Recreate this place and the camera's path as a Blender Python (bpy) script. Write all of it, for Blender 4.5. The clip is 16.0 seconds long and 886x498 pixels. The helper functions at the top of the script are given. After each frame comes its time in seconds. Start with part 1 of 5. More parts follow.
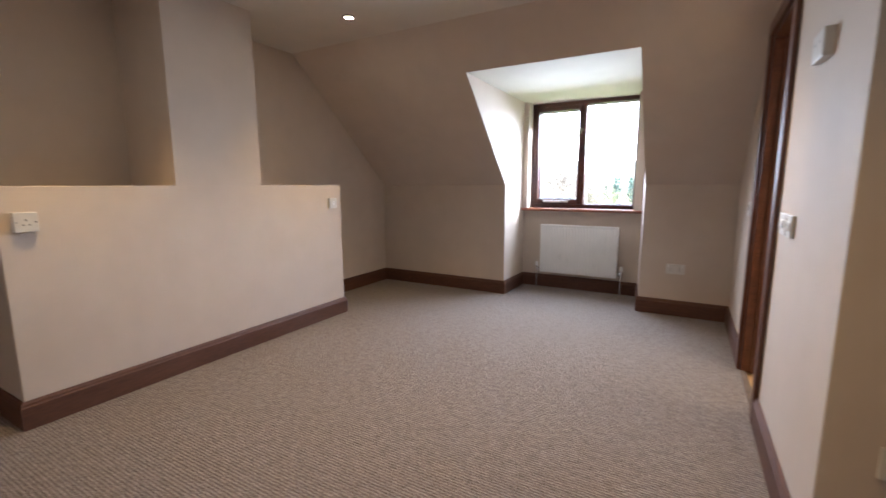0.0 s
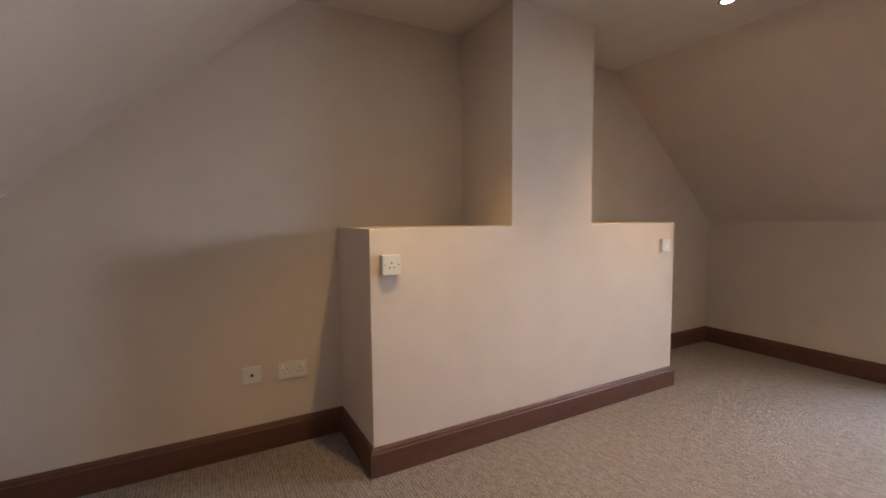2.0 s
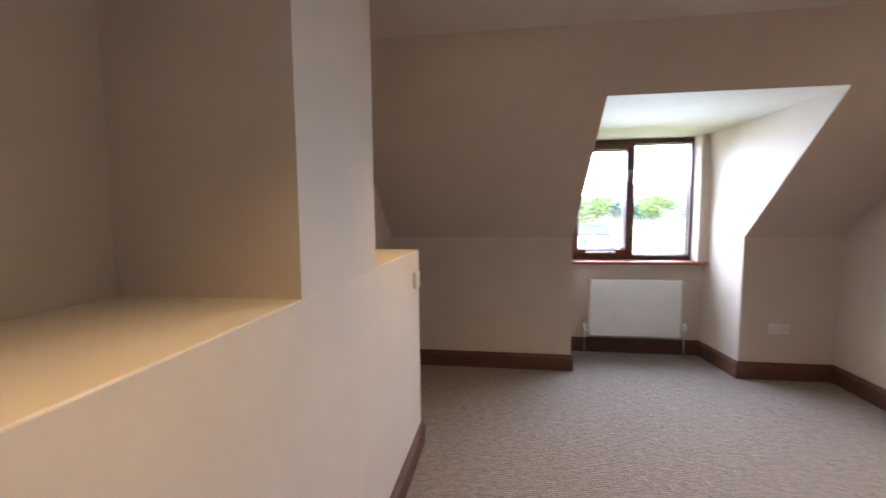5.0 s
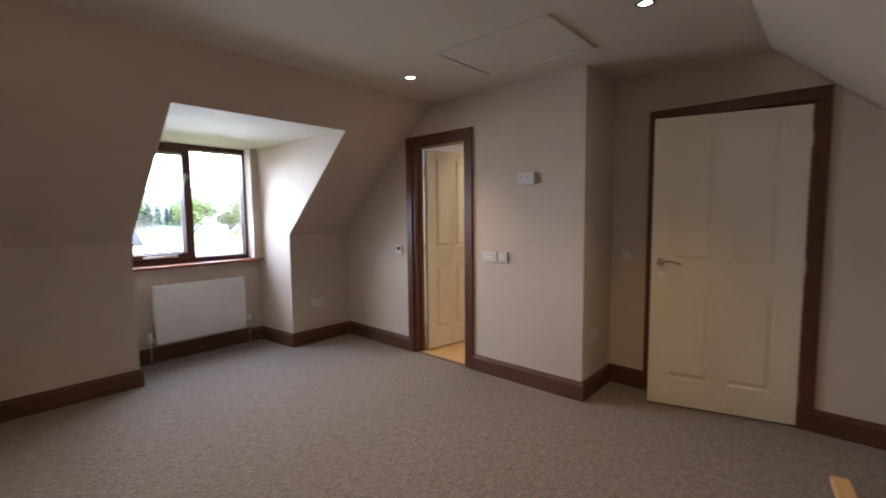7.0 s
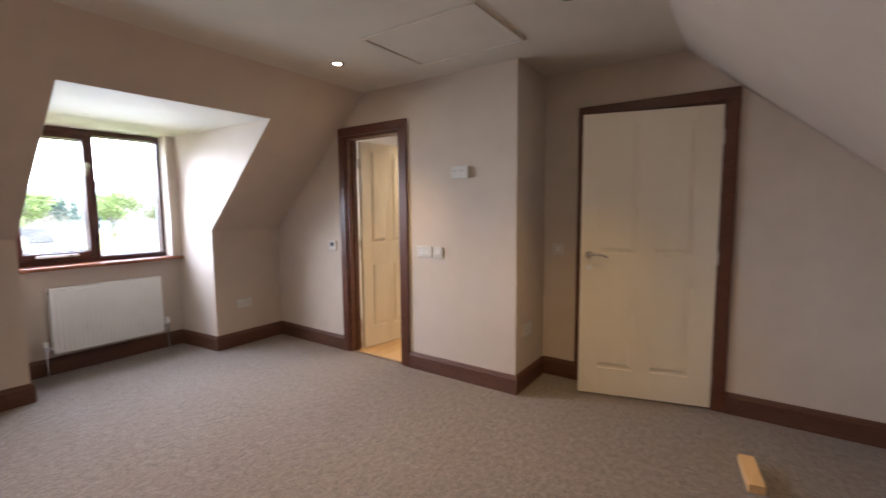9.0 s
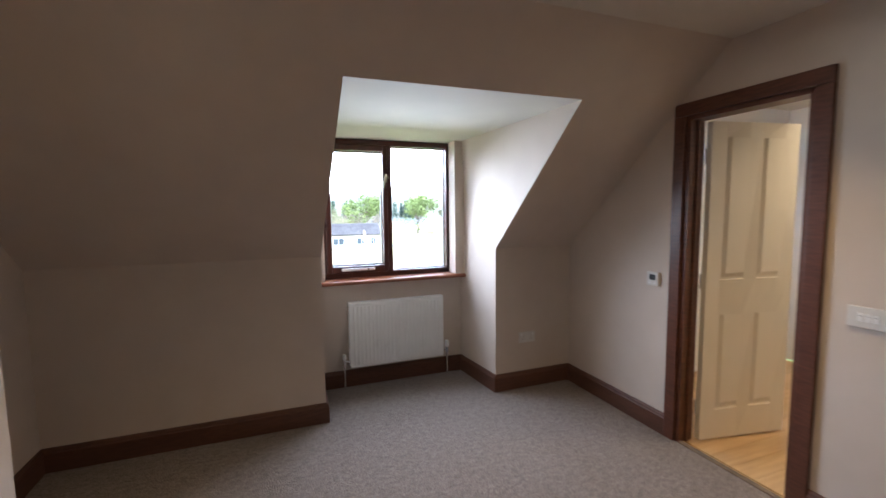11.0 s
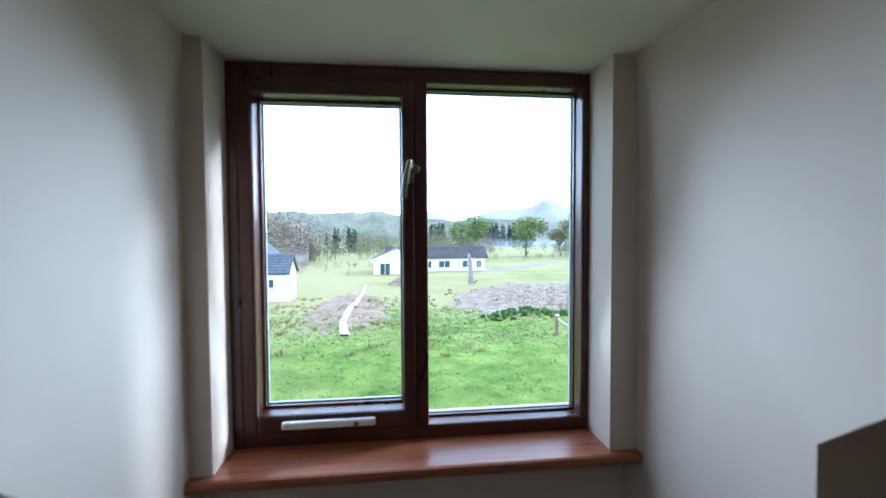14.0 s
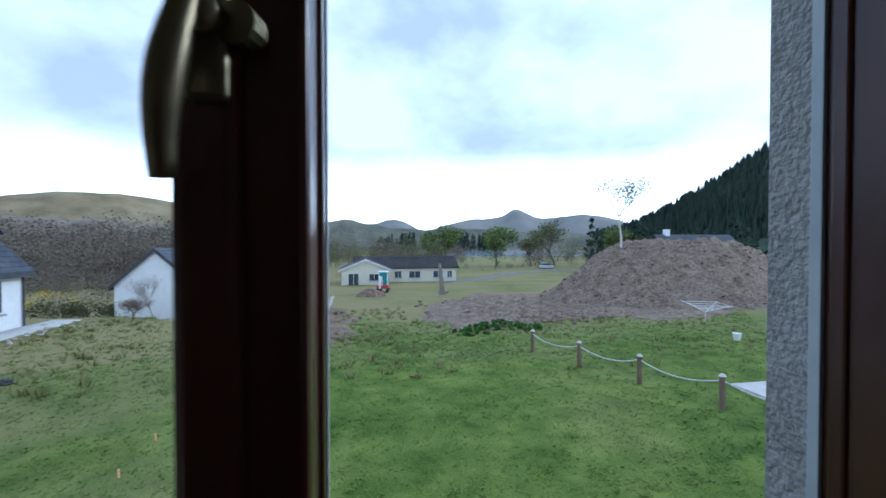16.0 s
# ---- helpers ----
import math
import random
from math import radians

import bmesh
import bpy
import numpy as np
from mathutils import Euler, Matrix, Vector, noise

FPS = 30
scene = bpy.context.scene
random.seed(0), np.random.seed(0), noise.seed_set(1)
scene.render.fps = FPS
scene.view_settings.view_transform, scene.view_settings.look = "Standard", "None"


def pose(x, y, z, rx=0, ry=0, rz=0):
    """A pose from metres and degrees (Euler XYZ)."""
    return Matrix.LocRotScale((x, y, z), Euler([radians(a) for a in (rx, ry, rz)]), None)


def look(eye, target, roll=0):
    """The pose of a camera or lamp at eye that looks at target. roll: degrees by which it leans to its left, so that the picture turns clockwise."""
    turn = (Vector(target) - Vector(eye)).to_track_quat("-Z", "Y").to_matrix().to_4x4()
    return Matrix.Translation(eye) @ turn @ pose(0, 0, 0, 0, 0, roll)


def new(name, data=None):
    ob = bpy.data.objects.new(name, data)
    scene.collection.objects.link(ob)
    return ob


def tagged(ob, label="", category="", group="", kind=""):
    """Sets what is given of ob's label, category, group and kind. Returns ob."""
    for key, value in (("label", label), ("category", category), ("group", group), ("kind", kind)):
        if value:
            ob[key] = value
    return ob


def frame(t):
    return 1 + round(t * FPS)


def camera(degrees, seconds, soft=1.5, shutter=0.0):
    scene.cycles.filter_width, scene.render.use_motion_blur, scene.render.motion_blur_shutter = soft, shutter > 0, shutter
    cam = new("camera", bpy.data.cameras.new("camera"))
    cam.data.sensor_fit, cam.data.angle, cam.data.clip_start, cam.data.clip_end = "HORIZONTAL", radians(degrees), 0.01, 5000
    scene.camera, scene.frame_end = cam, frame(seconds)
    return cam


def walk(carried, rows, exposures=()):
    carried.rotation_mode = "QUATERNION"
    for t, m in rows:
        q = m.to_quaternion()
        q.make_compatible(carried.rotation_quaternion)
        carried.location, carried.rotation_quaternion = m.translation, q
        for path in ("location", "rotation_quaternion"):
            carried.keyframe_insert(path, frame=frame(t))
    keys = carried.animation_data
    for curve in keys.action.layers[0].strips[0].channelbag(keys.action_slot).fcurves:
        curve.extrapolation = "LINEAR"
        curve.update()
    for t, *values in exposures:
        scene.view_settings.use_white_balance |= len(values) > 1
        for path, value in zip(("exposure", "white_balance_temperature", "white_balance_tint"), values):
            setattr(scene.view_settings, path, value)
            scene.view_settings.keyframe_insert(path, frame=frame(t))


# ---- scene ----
cam = camera(91.8, 16.0, shutter=0.4)
EXPOSURES = [(0, 4.25, 5400, 13), (1.0, 4.05, 5450, 13), (1.5, 3.95, 5500, 13), (2.0, 4.35, 5550, 13), (2.5, 4.5, 5600, 13), (3.0, 4.5, 5600, 13), (5.5, 4.1, 5300, 12), (6, 3.95, 5350, 12), (6.5, 3.75, 5450, 13), (7, 3.6, 5500, 14), (8, 3.65, 5600, 14),
             (9, 4.15, 5600, 14), (9.5, 4.35, 5500, 13), (10, 4.1, 5450, 13), (12.5, 3.1, 5150, 9), (13.5, 2.5, 4950, 6), (14, 2.15, 4850, 4), (14.5, 1.65, 4900, 5),
             (15.0, 1.15, 4950, 4), (15.5, 0.6, 4950, 5), (16, 0.25, 4900, 7)]
PATH = [
    (0, (2.708, -0.688, 1.169), (1.734, 1.033, 0.871), -0.2),
    (0.5, (2.547, -0.681, 1.182), (1.326, 0.882, 0.926), -0.5),
    (1, (2.321, -0.757, 1.199), (0.77, 0.488, 0.984), -0.5),
    (1.5, (2.138, -0.723, 1.211), (0.411, 0.268, 1.023), -0.4),
    (2, (1.862, -0.639, 1.217), (0.113, 0.319, 1.069), -0.5),
    (2.5, (1.587, -0.544, 1.27), (-0.152, 0.429, 1.092), -0.5),
    (3, (1.212, -0.43, 1.282), (-0.354, 0.803, 1.119), -0.8),
    (5.5, (0.401, -0.169, 1.391), (0.592, 1.813, 1.212), -0.3),
    (6, (0.269, -0.254, 1.391), (1.024, 1.59, 1.218), -0.5),
    (6.5, (0.179, -0.359, 1.376), (1.413, 1.205, 1.204), -0.6),
    (7, (0.189, -0.492, 1.358), (1.67, 0.841, 1.193), -0.6),
    (7.5, (0.21, -0.625, 1.346), (1.861, 0.491, 1.184), -0.6),
    (8, (0.248, -0.716, 1.316), (2.012, 0.214, 1.167), -0.4),
    (8.5, (0.28, -0.691, 1.342), (2.04, 0.244, 1.18), -0.4),
    (9, (0.321, -0.519, 1.351), (1.952, 0.622, 1.16), -0.5),
    (9.5, (0.395, -0.302, 1.381), (1.813, 1.095, 1.181), -0.5),
    (10, (0.501, -0.035, 1.406), (1.658, 1.583, 1.196), -0.5),
    (12.5, (1.241, 1.731, 1.566), (1.652, 3.683, 1.417), -0.4),
    (13, (1.347, 2.165, 1.585), (1.734, 4.122, 1.447), -0.4),
    (13.5, (1.5, 2.524, 1.597), (1.75, 4.504, 1.476), -0.5),
    (14, (1.608, 2.876, 1.551), (1.835, 4.861, 1.474), -0.3),
    (14.5, (1.654, 3.187, 1.57), (1.885, 5.172, 1.493), -0.4),
    (15, (1.697, 3.48, 1.603), (1.925, 5.466, 1.536), -0.2),
    (15.5, (1.716, 3.744, 1.618), (1.96, 5.728, 1.562), -0.3),
    (16, (1.747, 3.922, 1.619), (2.11, 5.889, 1.585), -0.0),
]
walk(cam, [(t, look(eye, target, roll)) for t, eye, target, roll in PATH],
     exposures=EXPOSURES)

# ---------------- world, sun and large lights ----------------
SPOT_POWER = 4.8
SUN_ELEV, SUN_AZ = radians(24), radians(68)

world = bpy.data.worlds.new("world")
scene.world = world
world.use_nodes = True


def build_world():
    nt = world.node_tree
    nt.nodes.clear()
    n, l = nt.nodes, nt.links
    out = n.new("ShaderNodeOutputWorld")
    bg = n.new("ShaderNodeBackground")
    sky = n.new("ShaderNodeTexSky")
    sky.sky_type = "NISHITA"
    sky.sun_disc = False
    sky.sun_elevation, sky.sun_rotation = SUN_ELEV, SUN_AZ
    tc = n.new("ShaderNodeTexCoord")
    mp = n.new("ShaderNodeMapping")
    mp.inputs["Scale"].default_value = (1.0, 1.0, 1.7)
    big = n.new("ShaderNodeTexNoise")
    big.inputs["Scale"].default_value, big.inputs["Detail"].default_value, big.inputs["Roughness"].default_value = 3.4, 6, 0.5
    ramp = n.new("ShaderNodeValToRGB")
    ramp.color_ramp.elements[0].position, ramp.color_ramp.elements[0].color = 0.38, (5.1, 5.4, 6.1, 1)
    ramp.color_ramp.elements[1].position, ramp.color_ramp.elements[1].color = 0.6, (8.6, 9.0, 9.7, 1)
    # the cloud deck is brightest near the horizon
    sep = n.new("ShaderNodeSeparateXYZ")
    hor = n.new("ShaderNodeMapRange")
    hor.inputs["From Min"].default_value, hor.inputs["From Max"].default_value = 0.03, 0.2
    hor.inputs["To Min"].default_value, hor.inputs["To Max"].default_value = 0.95, 0.0
    glow = n.new("ShaderNodeMix")
    glow.data_type = "RGBA"
    glow.inputs[7].default_value = (24, 24.5, 25, 1)
    mix = n.new("ShaderNodeMix")
    mix.data_type = "RGBA"
    mix.inputs[0].default_value = 0.86
    l.new(tc.outputs["Generated"], mp.inputs["Vector"])
    l.new(mp.outputs[0], big.inputs["Vector"])
    l.new(big.outputs["Fac"], ramp.inputs[0])
    l.new(tc.outputs["Generated"], sep.inputs[0])
    l.new(sep.outputs["Z"], hor.inputs["Value"])
    l.new(hor.outputs[0], glow.inputs[0])
    l.new(ramp.outputs[0], glow.inputs[6])
    l.new(sky.outputs[0], mix.inputs[6])
    l.new(glow.outputs[2], mix.inputs[7])
    l.new(mix.outputs[2], bg.inputs[0])
    bg.inputs[1].default_value = 0.12
    l.new(bg.outputs[0], out.inputs[0])


build_world()
sun_data = bpy.data.lights.new("sun", "SUN")
sun_data.energy, sun_data.angle, sun_data.color = 1.0, radians(9), (1, 0.95, 0.88)
sun = new("sun", sun_data)
sun.matrix_world = look((0, 0, 60), (-math.sin(SUN_AZ) * math.cos(SUN_ELEV), -math.cos(SUN_AZ) * math.cos(SUN_ELEV), 60 - math.sin(SUN_ELEV)))

# skylight that enters by the dormer window
sky_data = bpy.data.lights.new("window_skylight", "AREA")
sky_data.shape, sky_data.size, sky_data.size_y = "RECTANGLE", 1.04, 0.68
sky_data.energy, sky_data.color, sky_data.spread = 2.15, (0.92, 0.97, 1.0), radians(126)
skylight = new("window_skylight", sky_data)
skylight.matrix_world = look((1.68, 4.06, 1.52), (1.68, 3.06, 1.14))


# ---------------- materials ----------------
def material(name, c1, c2, scale=8.0, rough=0.6, bump=0.1, bump_scale=None, metal=0.0, detail=4.0, stretch=(1, 1, 1), spots=0.0,
             dist=0.002, object_space=False, vary=0.0, coarse=0.137, spec=0.5):
    m = bpy.data.materials.new(name)
    m.use_nodes = True
    n, l = m.node_tree.nodes, m.node_tree.links
    b = n["Principled BSDF"]
    tc = n.new("ShaderNodeTexCoord")
    geo = n.new("ShaderNodeNewGeometry")
    mp = n.new("ShaderNodeMapping")
    mp.inputs["Scale"].default_value = stretch
    l.new(tc.outputs["Object"] if object_space else geo.outputs["Position"], mp.inputs["Vector"])
    n1 = n.new("ShaderNodeTexNoise")
    n1.inputs["Scale"].default_value, n1.inputs["Detail"].default_value = scale, detail
    l.new(mp.outputs[0], n1.inputs["Vector"])
    n2 = n.new("ShaderNodeTexNoise")
    n2.inputs["Scale"].default_value, n2.inputs["Detail"].default_value = scale * coarse, 3
    l.new(mp.outputs[0], n2.inputs["Vector"])
    add = n.new("ShaderNodeMath")
    add.operation = "MULTIPLY_ADD"
    add.inputs[1].default_value, add.inputs[2].default_value = 0.6, 0.0
    l.new(n1.outputs["Fac"], add.inputs[0])
    add2 = n.new("ShaderNodeMath")
    add2.operation = "MULTIPLY_ADD"
    add2.inputs[1].default_value = 0.4
    l.new(n2.outputs["Fac"], add2.inputs[0])
    l.new(add.outputs[0], add2.inputs[2])
    ramp = n.new("ShaderNodeValToRGB")
    ramp.color_ramp.elements[0].position, ramp.color_ramp.elements[0].color = 0.36, (*c1, 1)
    ramp.color_ramp.elements[1].position, ramp.color_ramp.elements[1].color = 0.64, (*c2, 1)
    l.new(add2.outputs[0], ramp.inputs[0])
    colour = ramp.outputs[0]
    if vary:
        oi = n.new("ShaderNodeObjectInfo")
        hs = n.new("ShaderNodeHueSaturation")
        mr = n.new("ShaderNodeMapRange")
        mr.inputs["To Min"].default_value, mr.inputs["To Max"].default_value = 1 - vary, 1 + vary
        l.new(oi.outputs["Random"], mr.inputs["Value"])
        l.new(mr.outputs[0], hs.inputs["Value"])
        l.new(colour, hs.inputs["Color"])
        colour = hs.outputs[0]
    l.new(colour, b.inputs["Base Color"])
    rr = n.new("ShaderNodeMapRange")
    rr.inputs["To Min"].default_value, rr.inputs["To Max"].default_value = max(rough - 0.08, 0.02), min(rough + 0.08, 1)
    l.new(n1.outputs["Fac"], rr.inputs["Value"])
    l.new(rr.outputs[0], b.inputs["Roughness"])
    b.inputs["Metallic"].default_value = metal
    b.inputs["Specular IOR Level"].default_value = spec
    if bump:
        nb = n.new("ShaderNodeTexNoise")
        nb.inputs["Scale"].default_value, nb.inputs["Detail"].default_value = bump_scale or scale * 6, 3
        l.new(mp.outputs[0], nb.inputs["Vector"])
        bp = n.new("ShaderNodeBump")
        bp.inputs["Strength"].default_value, bp.inputs["Distance"].default_value = bump, dist
        l.new(nb.outputs["Fac"], bp.inputs["Height"])
        l.new(bp.outputs[0], b.inputs["Normal"])
    return m


def carpet_material():
    m = material("carpet", (0.108, 0.083, 0.071), (0.31, 0.252, 0.218), scale=125, rough=0.95, bump=0, detail=3, stretch=(0.55, 1, 1), coarse=0.32)
    n, l = m.node_tree.nodes, m.node_tree.links
    b = n["Principled BSDF"]
    geo = n.new("ShaderNodeNewGeometry")
    warp = n.new("ShaderNodeTexNoise")
    warp.inputs["Scale"].default_value = 40
    l.new(geo.outputs["Position"], warp.inputs["Vector"])
    wave = n.new("ShaderNodeTexWave")
    wave.bands_direction = "Y"
    wave.inputs["Scale"].default_value, wave.inputs["Distortion"].default_value, wave.inputs["Detail"].default_value = 21, 3.2, 3
    wave.inputs["Detail Scale"].default_value = 6
    l.new(geo.outputs["Position"], wave.inputs["Vector"])
    vor = n.new("ShaderNodeTexVoronoi")
    vor.inputs["Scale"].default_value = 150
    l.new(geo.outputs["Position"], vor.inputs["Vector"])
    add = n.new("ShaderNodeMath")
    add.operation = "MULTIPLY_ADD"
    add.inputs[1].default_value = -1.6
    l.new(vor.outputs["Distance"], add.inputs[0])
    l.new(wave.outputs["Fac"], add.inputs[2])
    ramp = b.inputs["Base Color"].links[0].from_node
    ramp.color_ramp.elements[0].position, ramp.color_ramp.elements[1].position = 0.34, 0.66
    # shade in the furrows between the pile's rows, painted into the colour, broken up by the loops
    rows = n.new("ShaderNodeMath")
    rows.operation = "MULTIPLY_ADD"
    rows.inputs[1].default_value = 0.13
    row_mid = n.new("ShaderNodeMath")
    row_mid.operation = "SUBTRACT"
    row_mid.inputs[1].default_value = 0.065
    l.new(wave.outputs["Fac"], rows.inputs[0])
    l.new(ramp.inputs[0].links[0].from_socket, row_mid.inputs[0])
    l.new(row_mid.outputs[0], rows.inputs[2])
    l.new(rows.outputs[0], ramp.inputs[0])
    bp = n.new("ShaderNodeBump")
    bp.inputs["Strength"].default_value, bp.inputs["Distance"].default_value = 0.85, 0.005
    l.new(add.outputs[0], bp.inputs["Height"])
    l.new(bp.outputs[0], b.inputs["Normal"])
    b.inputs["Sheen Weight"].default_value = 0.15
    return m


def glass_material():
    m = bpy.data.materials.new("window_glass")
    m.use_nodes = True
    b = m.node_tree.nodes["Principled BSDF"]
    b.inputs["Base Color"].default_value = (0.98, 0.99, 0.985, 1)
    b.inputs["Roughness"].default_value, b.inputs["IOR"].default_value, b.inputs["Transmission Weight"].default_value = 0.0, 1.02, 1.0
    return m


def lamp_material(name, colour, strength):
    m = bpy.data.materials.new(name)
    m.use_nodes = True
    b = m.node_tree.nodes["Principled BSDF"]
    b.inputs["Emission Color"].default_value = (*colour, 1)
    b.inputs["Emission Strength"].default_value = strength
    return m


WALL = material("magnolia_paint", (0.555, 0.472, 0.395), (0.595, 0.51, 0.43), 5, 0.75, 0.12, 220, dist=0.0006)
CEIL = material("ceiling_paint", (0.6, 0.555, 0.48), (0.64, 0.59, 0.515), 5, 0.8, 0.1, 200, dist=0.0006)
CARPET = carpet_material()
MAHOG = material("mahogany_stain", (0.07, 0.024, 0.013), (0.125, 0.045, 0.023), 14, 0.38, 0.12, 90, stretch=(1, 1, 6), dist=0.0008)
SKIRT = material("skirting_stain", (0.075, 0.03, 0.017), (0.12, 0.05, 0.027), 16, 0.58, 0.12, 90, stretch=(1, 1, 7), dist=0.0008)
SILL = material("sill_stain", (0.22, 0.07, 0.03), (0.33, 0.12, 0.055), 10, 0.3, 0.1, 80, stretch=(0.5, 6, 6), dist=0.0008)
WINWOOD = material("window_stain", (0.038, 0.01, 0.006), (0.075, 0.021, 0.011), 14, 0.3, 0.1, 90, stretch=(1, 1, 0.4), dist=0.0006)
DOORP = material("cream_door_paint", (0.74, 0.67, 0.54), (0.79, 0.72, 0.6), 3, 0.42, 0.14, 60, stretch=(1, 1, 0.15), dist=0.0008)
WHITEP = material("white_plastic", (0.78, 0.78, 0.77), (0.84, 0.84, 0.83), 12, 0.35, 0.03, 200)
PLATE = material("ivory_plate_plastic", (0.6, 0.58, 0.54), (0.66, 0.64, 0.6), 12, 0.4, 0.03, 200)
RADW = material("radiator_enamel", (0.78, 0.78, 0.77), (0.84, 0.84, 0.83), 6, 0.3, 0.04, 150, dist=0.0005)
CHROME = material("chrome", (0.7, 0.7, 0.7), (0.85, 0.84, 0.82), 20, 0.18, 0.02, 200, metal=1)
BRASS = material("brushed_brass", (0.17, 0.15, 0.1), (0.26, 0.23, 0.15), 20, 0.42, 0.03, 200, metal=1)
RIM = material("dark_bronze_rim", (0.1, 0.09, 0.08), (0.18, 0.16, 0.14), 20, 0.35, 0, metal=1)
DARKP = material("dark_slot", (0.015, 0.015, 0.016), (0.03, 0.03, 0.03), 30, 0.5, 0)
GREYTXT = material("grey_print", (0.2, 0.2, 0.2), (0.28, 0.28, 0.28), 30, 0.5, 0)
LAMI = material("laminate_floor", (0.46, 0.29, 0.13), (0.62, 0.42, 0.21), 9, 0.35, 0.08, 60, stretch=(0.4, 5, 1), vary=0.1)
PINE = material("pine_offcut", (0.55, 0.33, 0.14), (0.7, 0.46, 0.22), 20, 0.6, 0.2, 90, stretch=(0.4, 5, 5))
WHITEW = material("white_wall_paint", (0.76, 0.75, 0.72), (0.8, 0.79, 0.76), 5, 0.6, 0.08, 200, dist=0.0006)
GLASS = glass_material()
SEAL = material("glazing_seal", (0.45, 0.5, 0.54), (0.55, 0.6, 0.64), 20, 0.4, 0)
HARL = material("grey_harling", (0.3, 0.3, 0.29), (0.46, 0.46, 0.45), 60, 0.9, 0.9, 130, dist=0.01)
SANDST = material("pink_stone", (0.36, 0.22, 0.19), (0.5, 0.36, 0.32), 30, 0.85, 0.4, 120)
BULB = lamp_material("downlight_glow", (1, 0.82, 0.55), 14)
HARLW = material("white_harling", (0.72, 0.73, 0.74), (0.8, 0.8, 0.8), 3, 0.9, 0.4, 30, dist=0.02)
CREAMH = material("cream_render", (0.66, 0.62, 0.5), (0.74, 0.7, 0.58), 2, 0.9, 0.3, 30, dist=0.02)
SLATE = material("slate_tiles", (0.04, 0.048, 0.062), (0.1, 0.112, 0.132), 3.0, 0.6, 0.4, 14, dist=0.02, spec=0.2)
DARKWOOD = material("dark_boarding", (0.035, 0.035, 0.04), (0.07, 0.07, 0.08), 6, 0.6, 0.2, 40)
FARGLASS = material("dark_window", (0.03, 0.04, 0.05), (0.08, 0.1, 0.12), 1.5, 0.12, 0)
UPVC = material("upvc_white", (0.75, 0.75, 0.76), (0.8, 0.8, 0.8), 5, 0.4, 0)
TIMBER = material("weathered_timber", (0.11, 0.075, 0.05), (0.2, 0.145, 0.1), 12, 0.85, 0.4, 60, stretch=(1, 1, 0.2))
DEADWOOD = material("grey_dead_wood", (0.17, 0.145, 0.12), (0.29, 0.255, 0.21), 9, 0.9, 0.5, 40, stretch=(1, 1, 0.2))
ROPE = material("pale_rope", (0.5, 0.48, 0.43), (0.64, 0.62, 0.56), 60, 0.9, 0.4, 200)
SOIL = material("bare_soil", (0.13, 0.085, 0.06), (0.3, 0.22, 0.165), 2.2, 0.95, 0.8, 8, dist=0.08, spec=0.15)
MOUNDM = material("rough_mound_soil", (0.125, 0.09, 0.066), (0.36, 0.285, 0.22), 5.5, 0.95, 1.0, 9, dist=0.15, coarse=0.22, detail=8, spec=0.15)
GRAVEL = material("pale_gravel", (0.33, 0.3, 0.26), (0.5, 0.46, 0.4), 6, 0.95, 0.4, 40, dist=0.03)
CONC = material("concrete_slab", (0.42, 0.41, 0.39), (0.54, 0.53, 0.5), 3, 0.9, 0.3, 40)
BARK = material("bark", (0.08, 0.062, 0.05), (0.18, 0.145, 0.12), 5, 0.9, 0.6, 20, dist=0.03)
BIRCHB = material("birch_bark", (0.42, 0.4, 0.37), (0.6, 0.58, 0.54), 5, 0.85, 0.3, 20)
LEAF = material("spring_leaf", (0.1, 0.135, 0.042), (0.185, 0.23, 0.08), 0.9, 0.75, 0, spec=0.15)
LEAF2 = material("pale_bud_leaf", (0.11, 0.12, 0.055), (0.19, 0.195, 0.1), 0.9, 0.8, 0, spec=0.15)
TWIGS = material("bare_twigs", (0.125, 0.104, 0.08), (0.25, 0.212, 0.165), 0.5, 0.9, 0, spec=0.1)
CONIFER = material("conifer_needles", (0.034, 0.055, 0.044), (0.07, 0.095, 0.07), 0.3, 0.85, 0, spec=0.1)
GORSE = material("gorse_flower", (0.5, 0.36, 0.03), (0.62, 0.46, 0.05), 3, 0.8, 0)
SHRUB = material("shrub_leaf", (0.05, 0.06, 0.025), (0.12, 0.11, 0.055), 2, 0.85, 0, spec=0.15)
BLADE = material("grass_blade", (0.088, 0.146, 0.022), (0.195, 0.25, 0.06), 0.7, 0.7, 0, spec=0.15)
STRAW = material("straw_grass", (0.13, 0.14, 0.045), (0.27, 0.25, 0.11), 0.8, 0.85, 0, spec=0.1)
WEED = material("weed_leaf", (0.05, 0.12, 0.02), (0.1, 0.2, 0.04), 1.5, 0.7, 0, spec=0.15)
REDP = material("red_paint", (0.4, 0.03, 0.03), (0.5, 0.06, 0.05), 3, 0.4, 0)
TEAL = material("teal_glass", (0.03, 0.2, 0.2), (0.06, 0.28, 0.28), 3, 0.2, 0)
RUBBER = material("rubber_track", (0.02, 0.02, 0.02), (0.04, 0.04, 0.04), 8, 0.8, 0.2)
WATER = material("lake_water", (0.3, 0.34, 0.38), (0.36, 0.4, 0.44), 0.02, 0.1, 0.05, 0.5)
HILLB = material("moor_grass", (0.16, 0.125, 0.07), (0.32, 0.265, 0.16), 0.045, 0.95, 0.4, 0.2, dist=2, detail=8, spec=0.1)
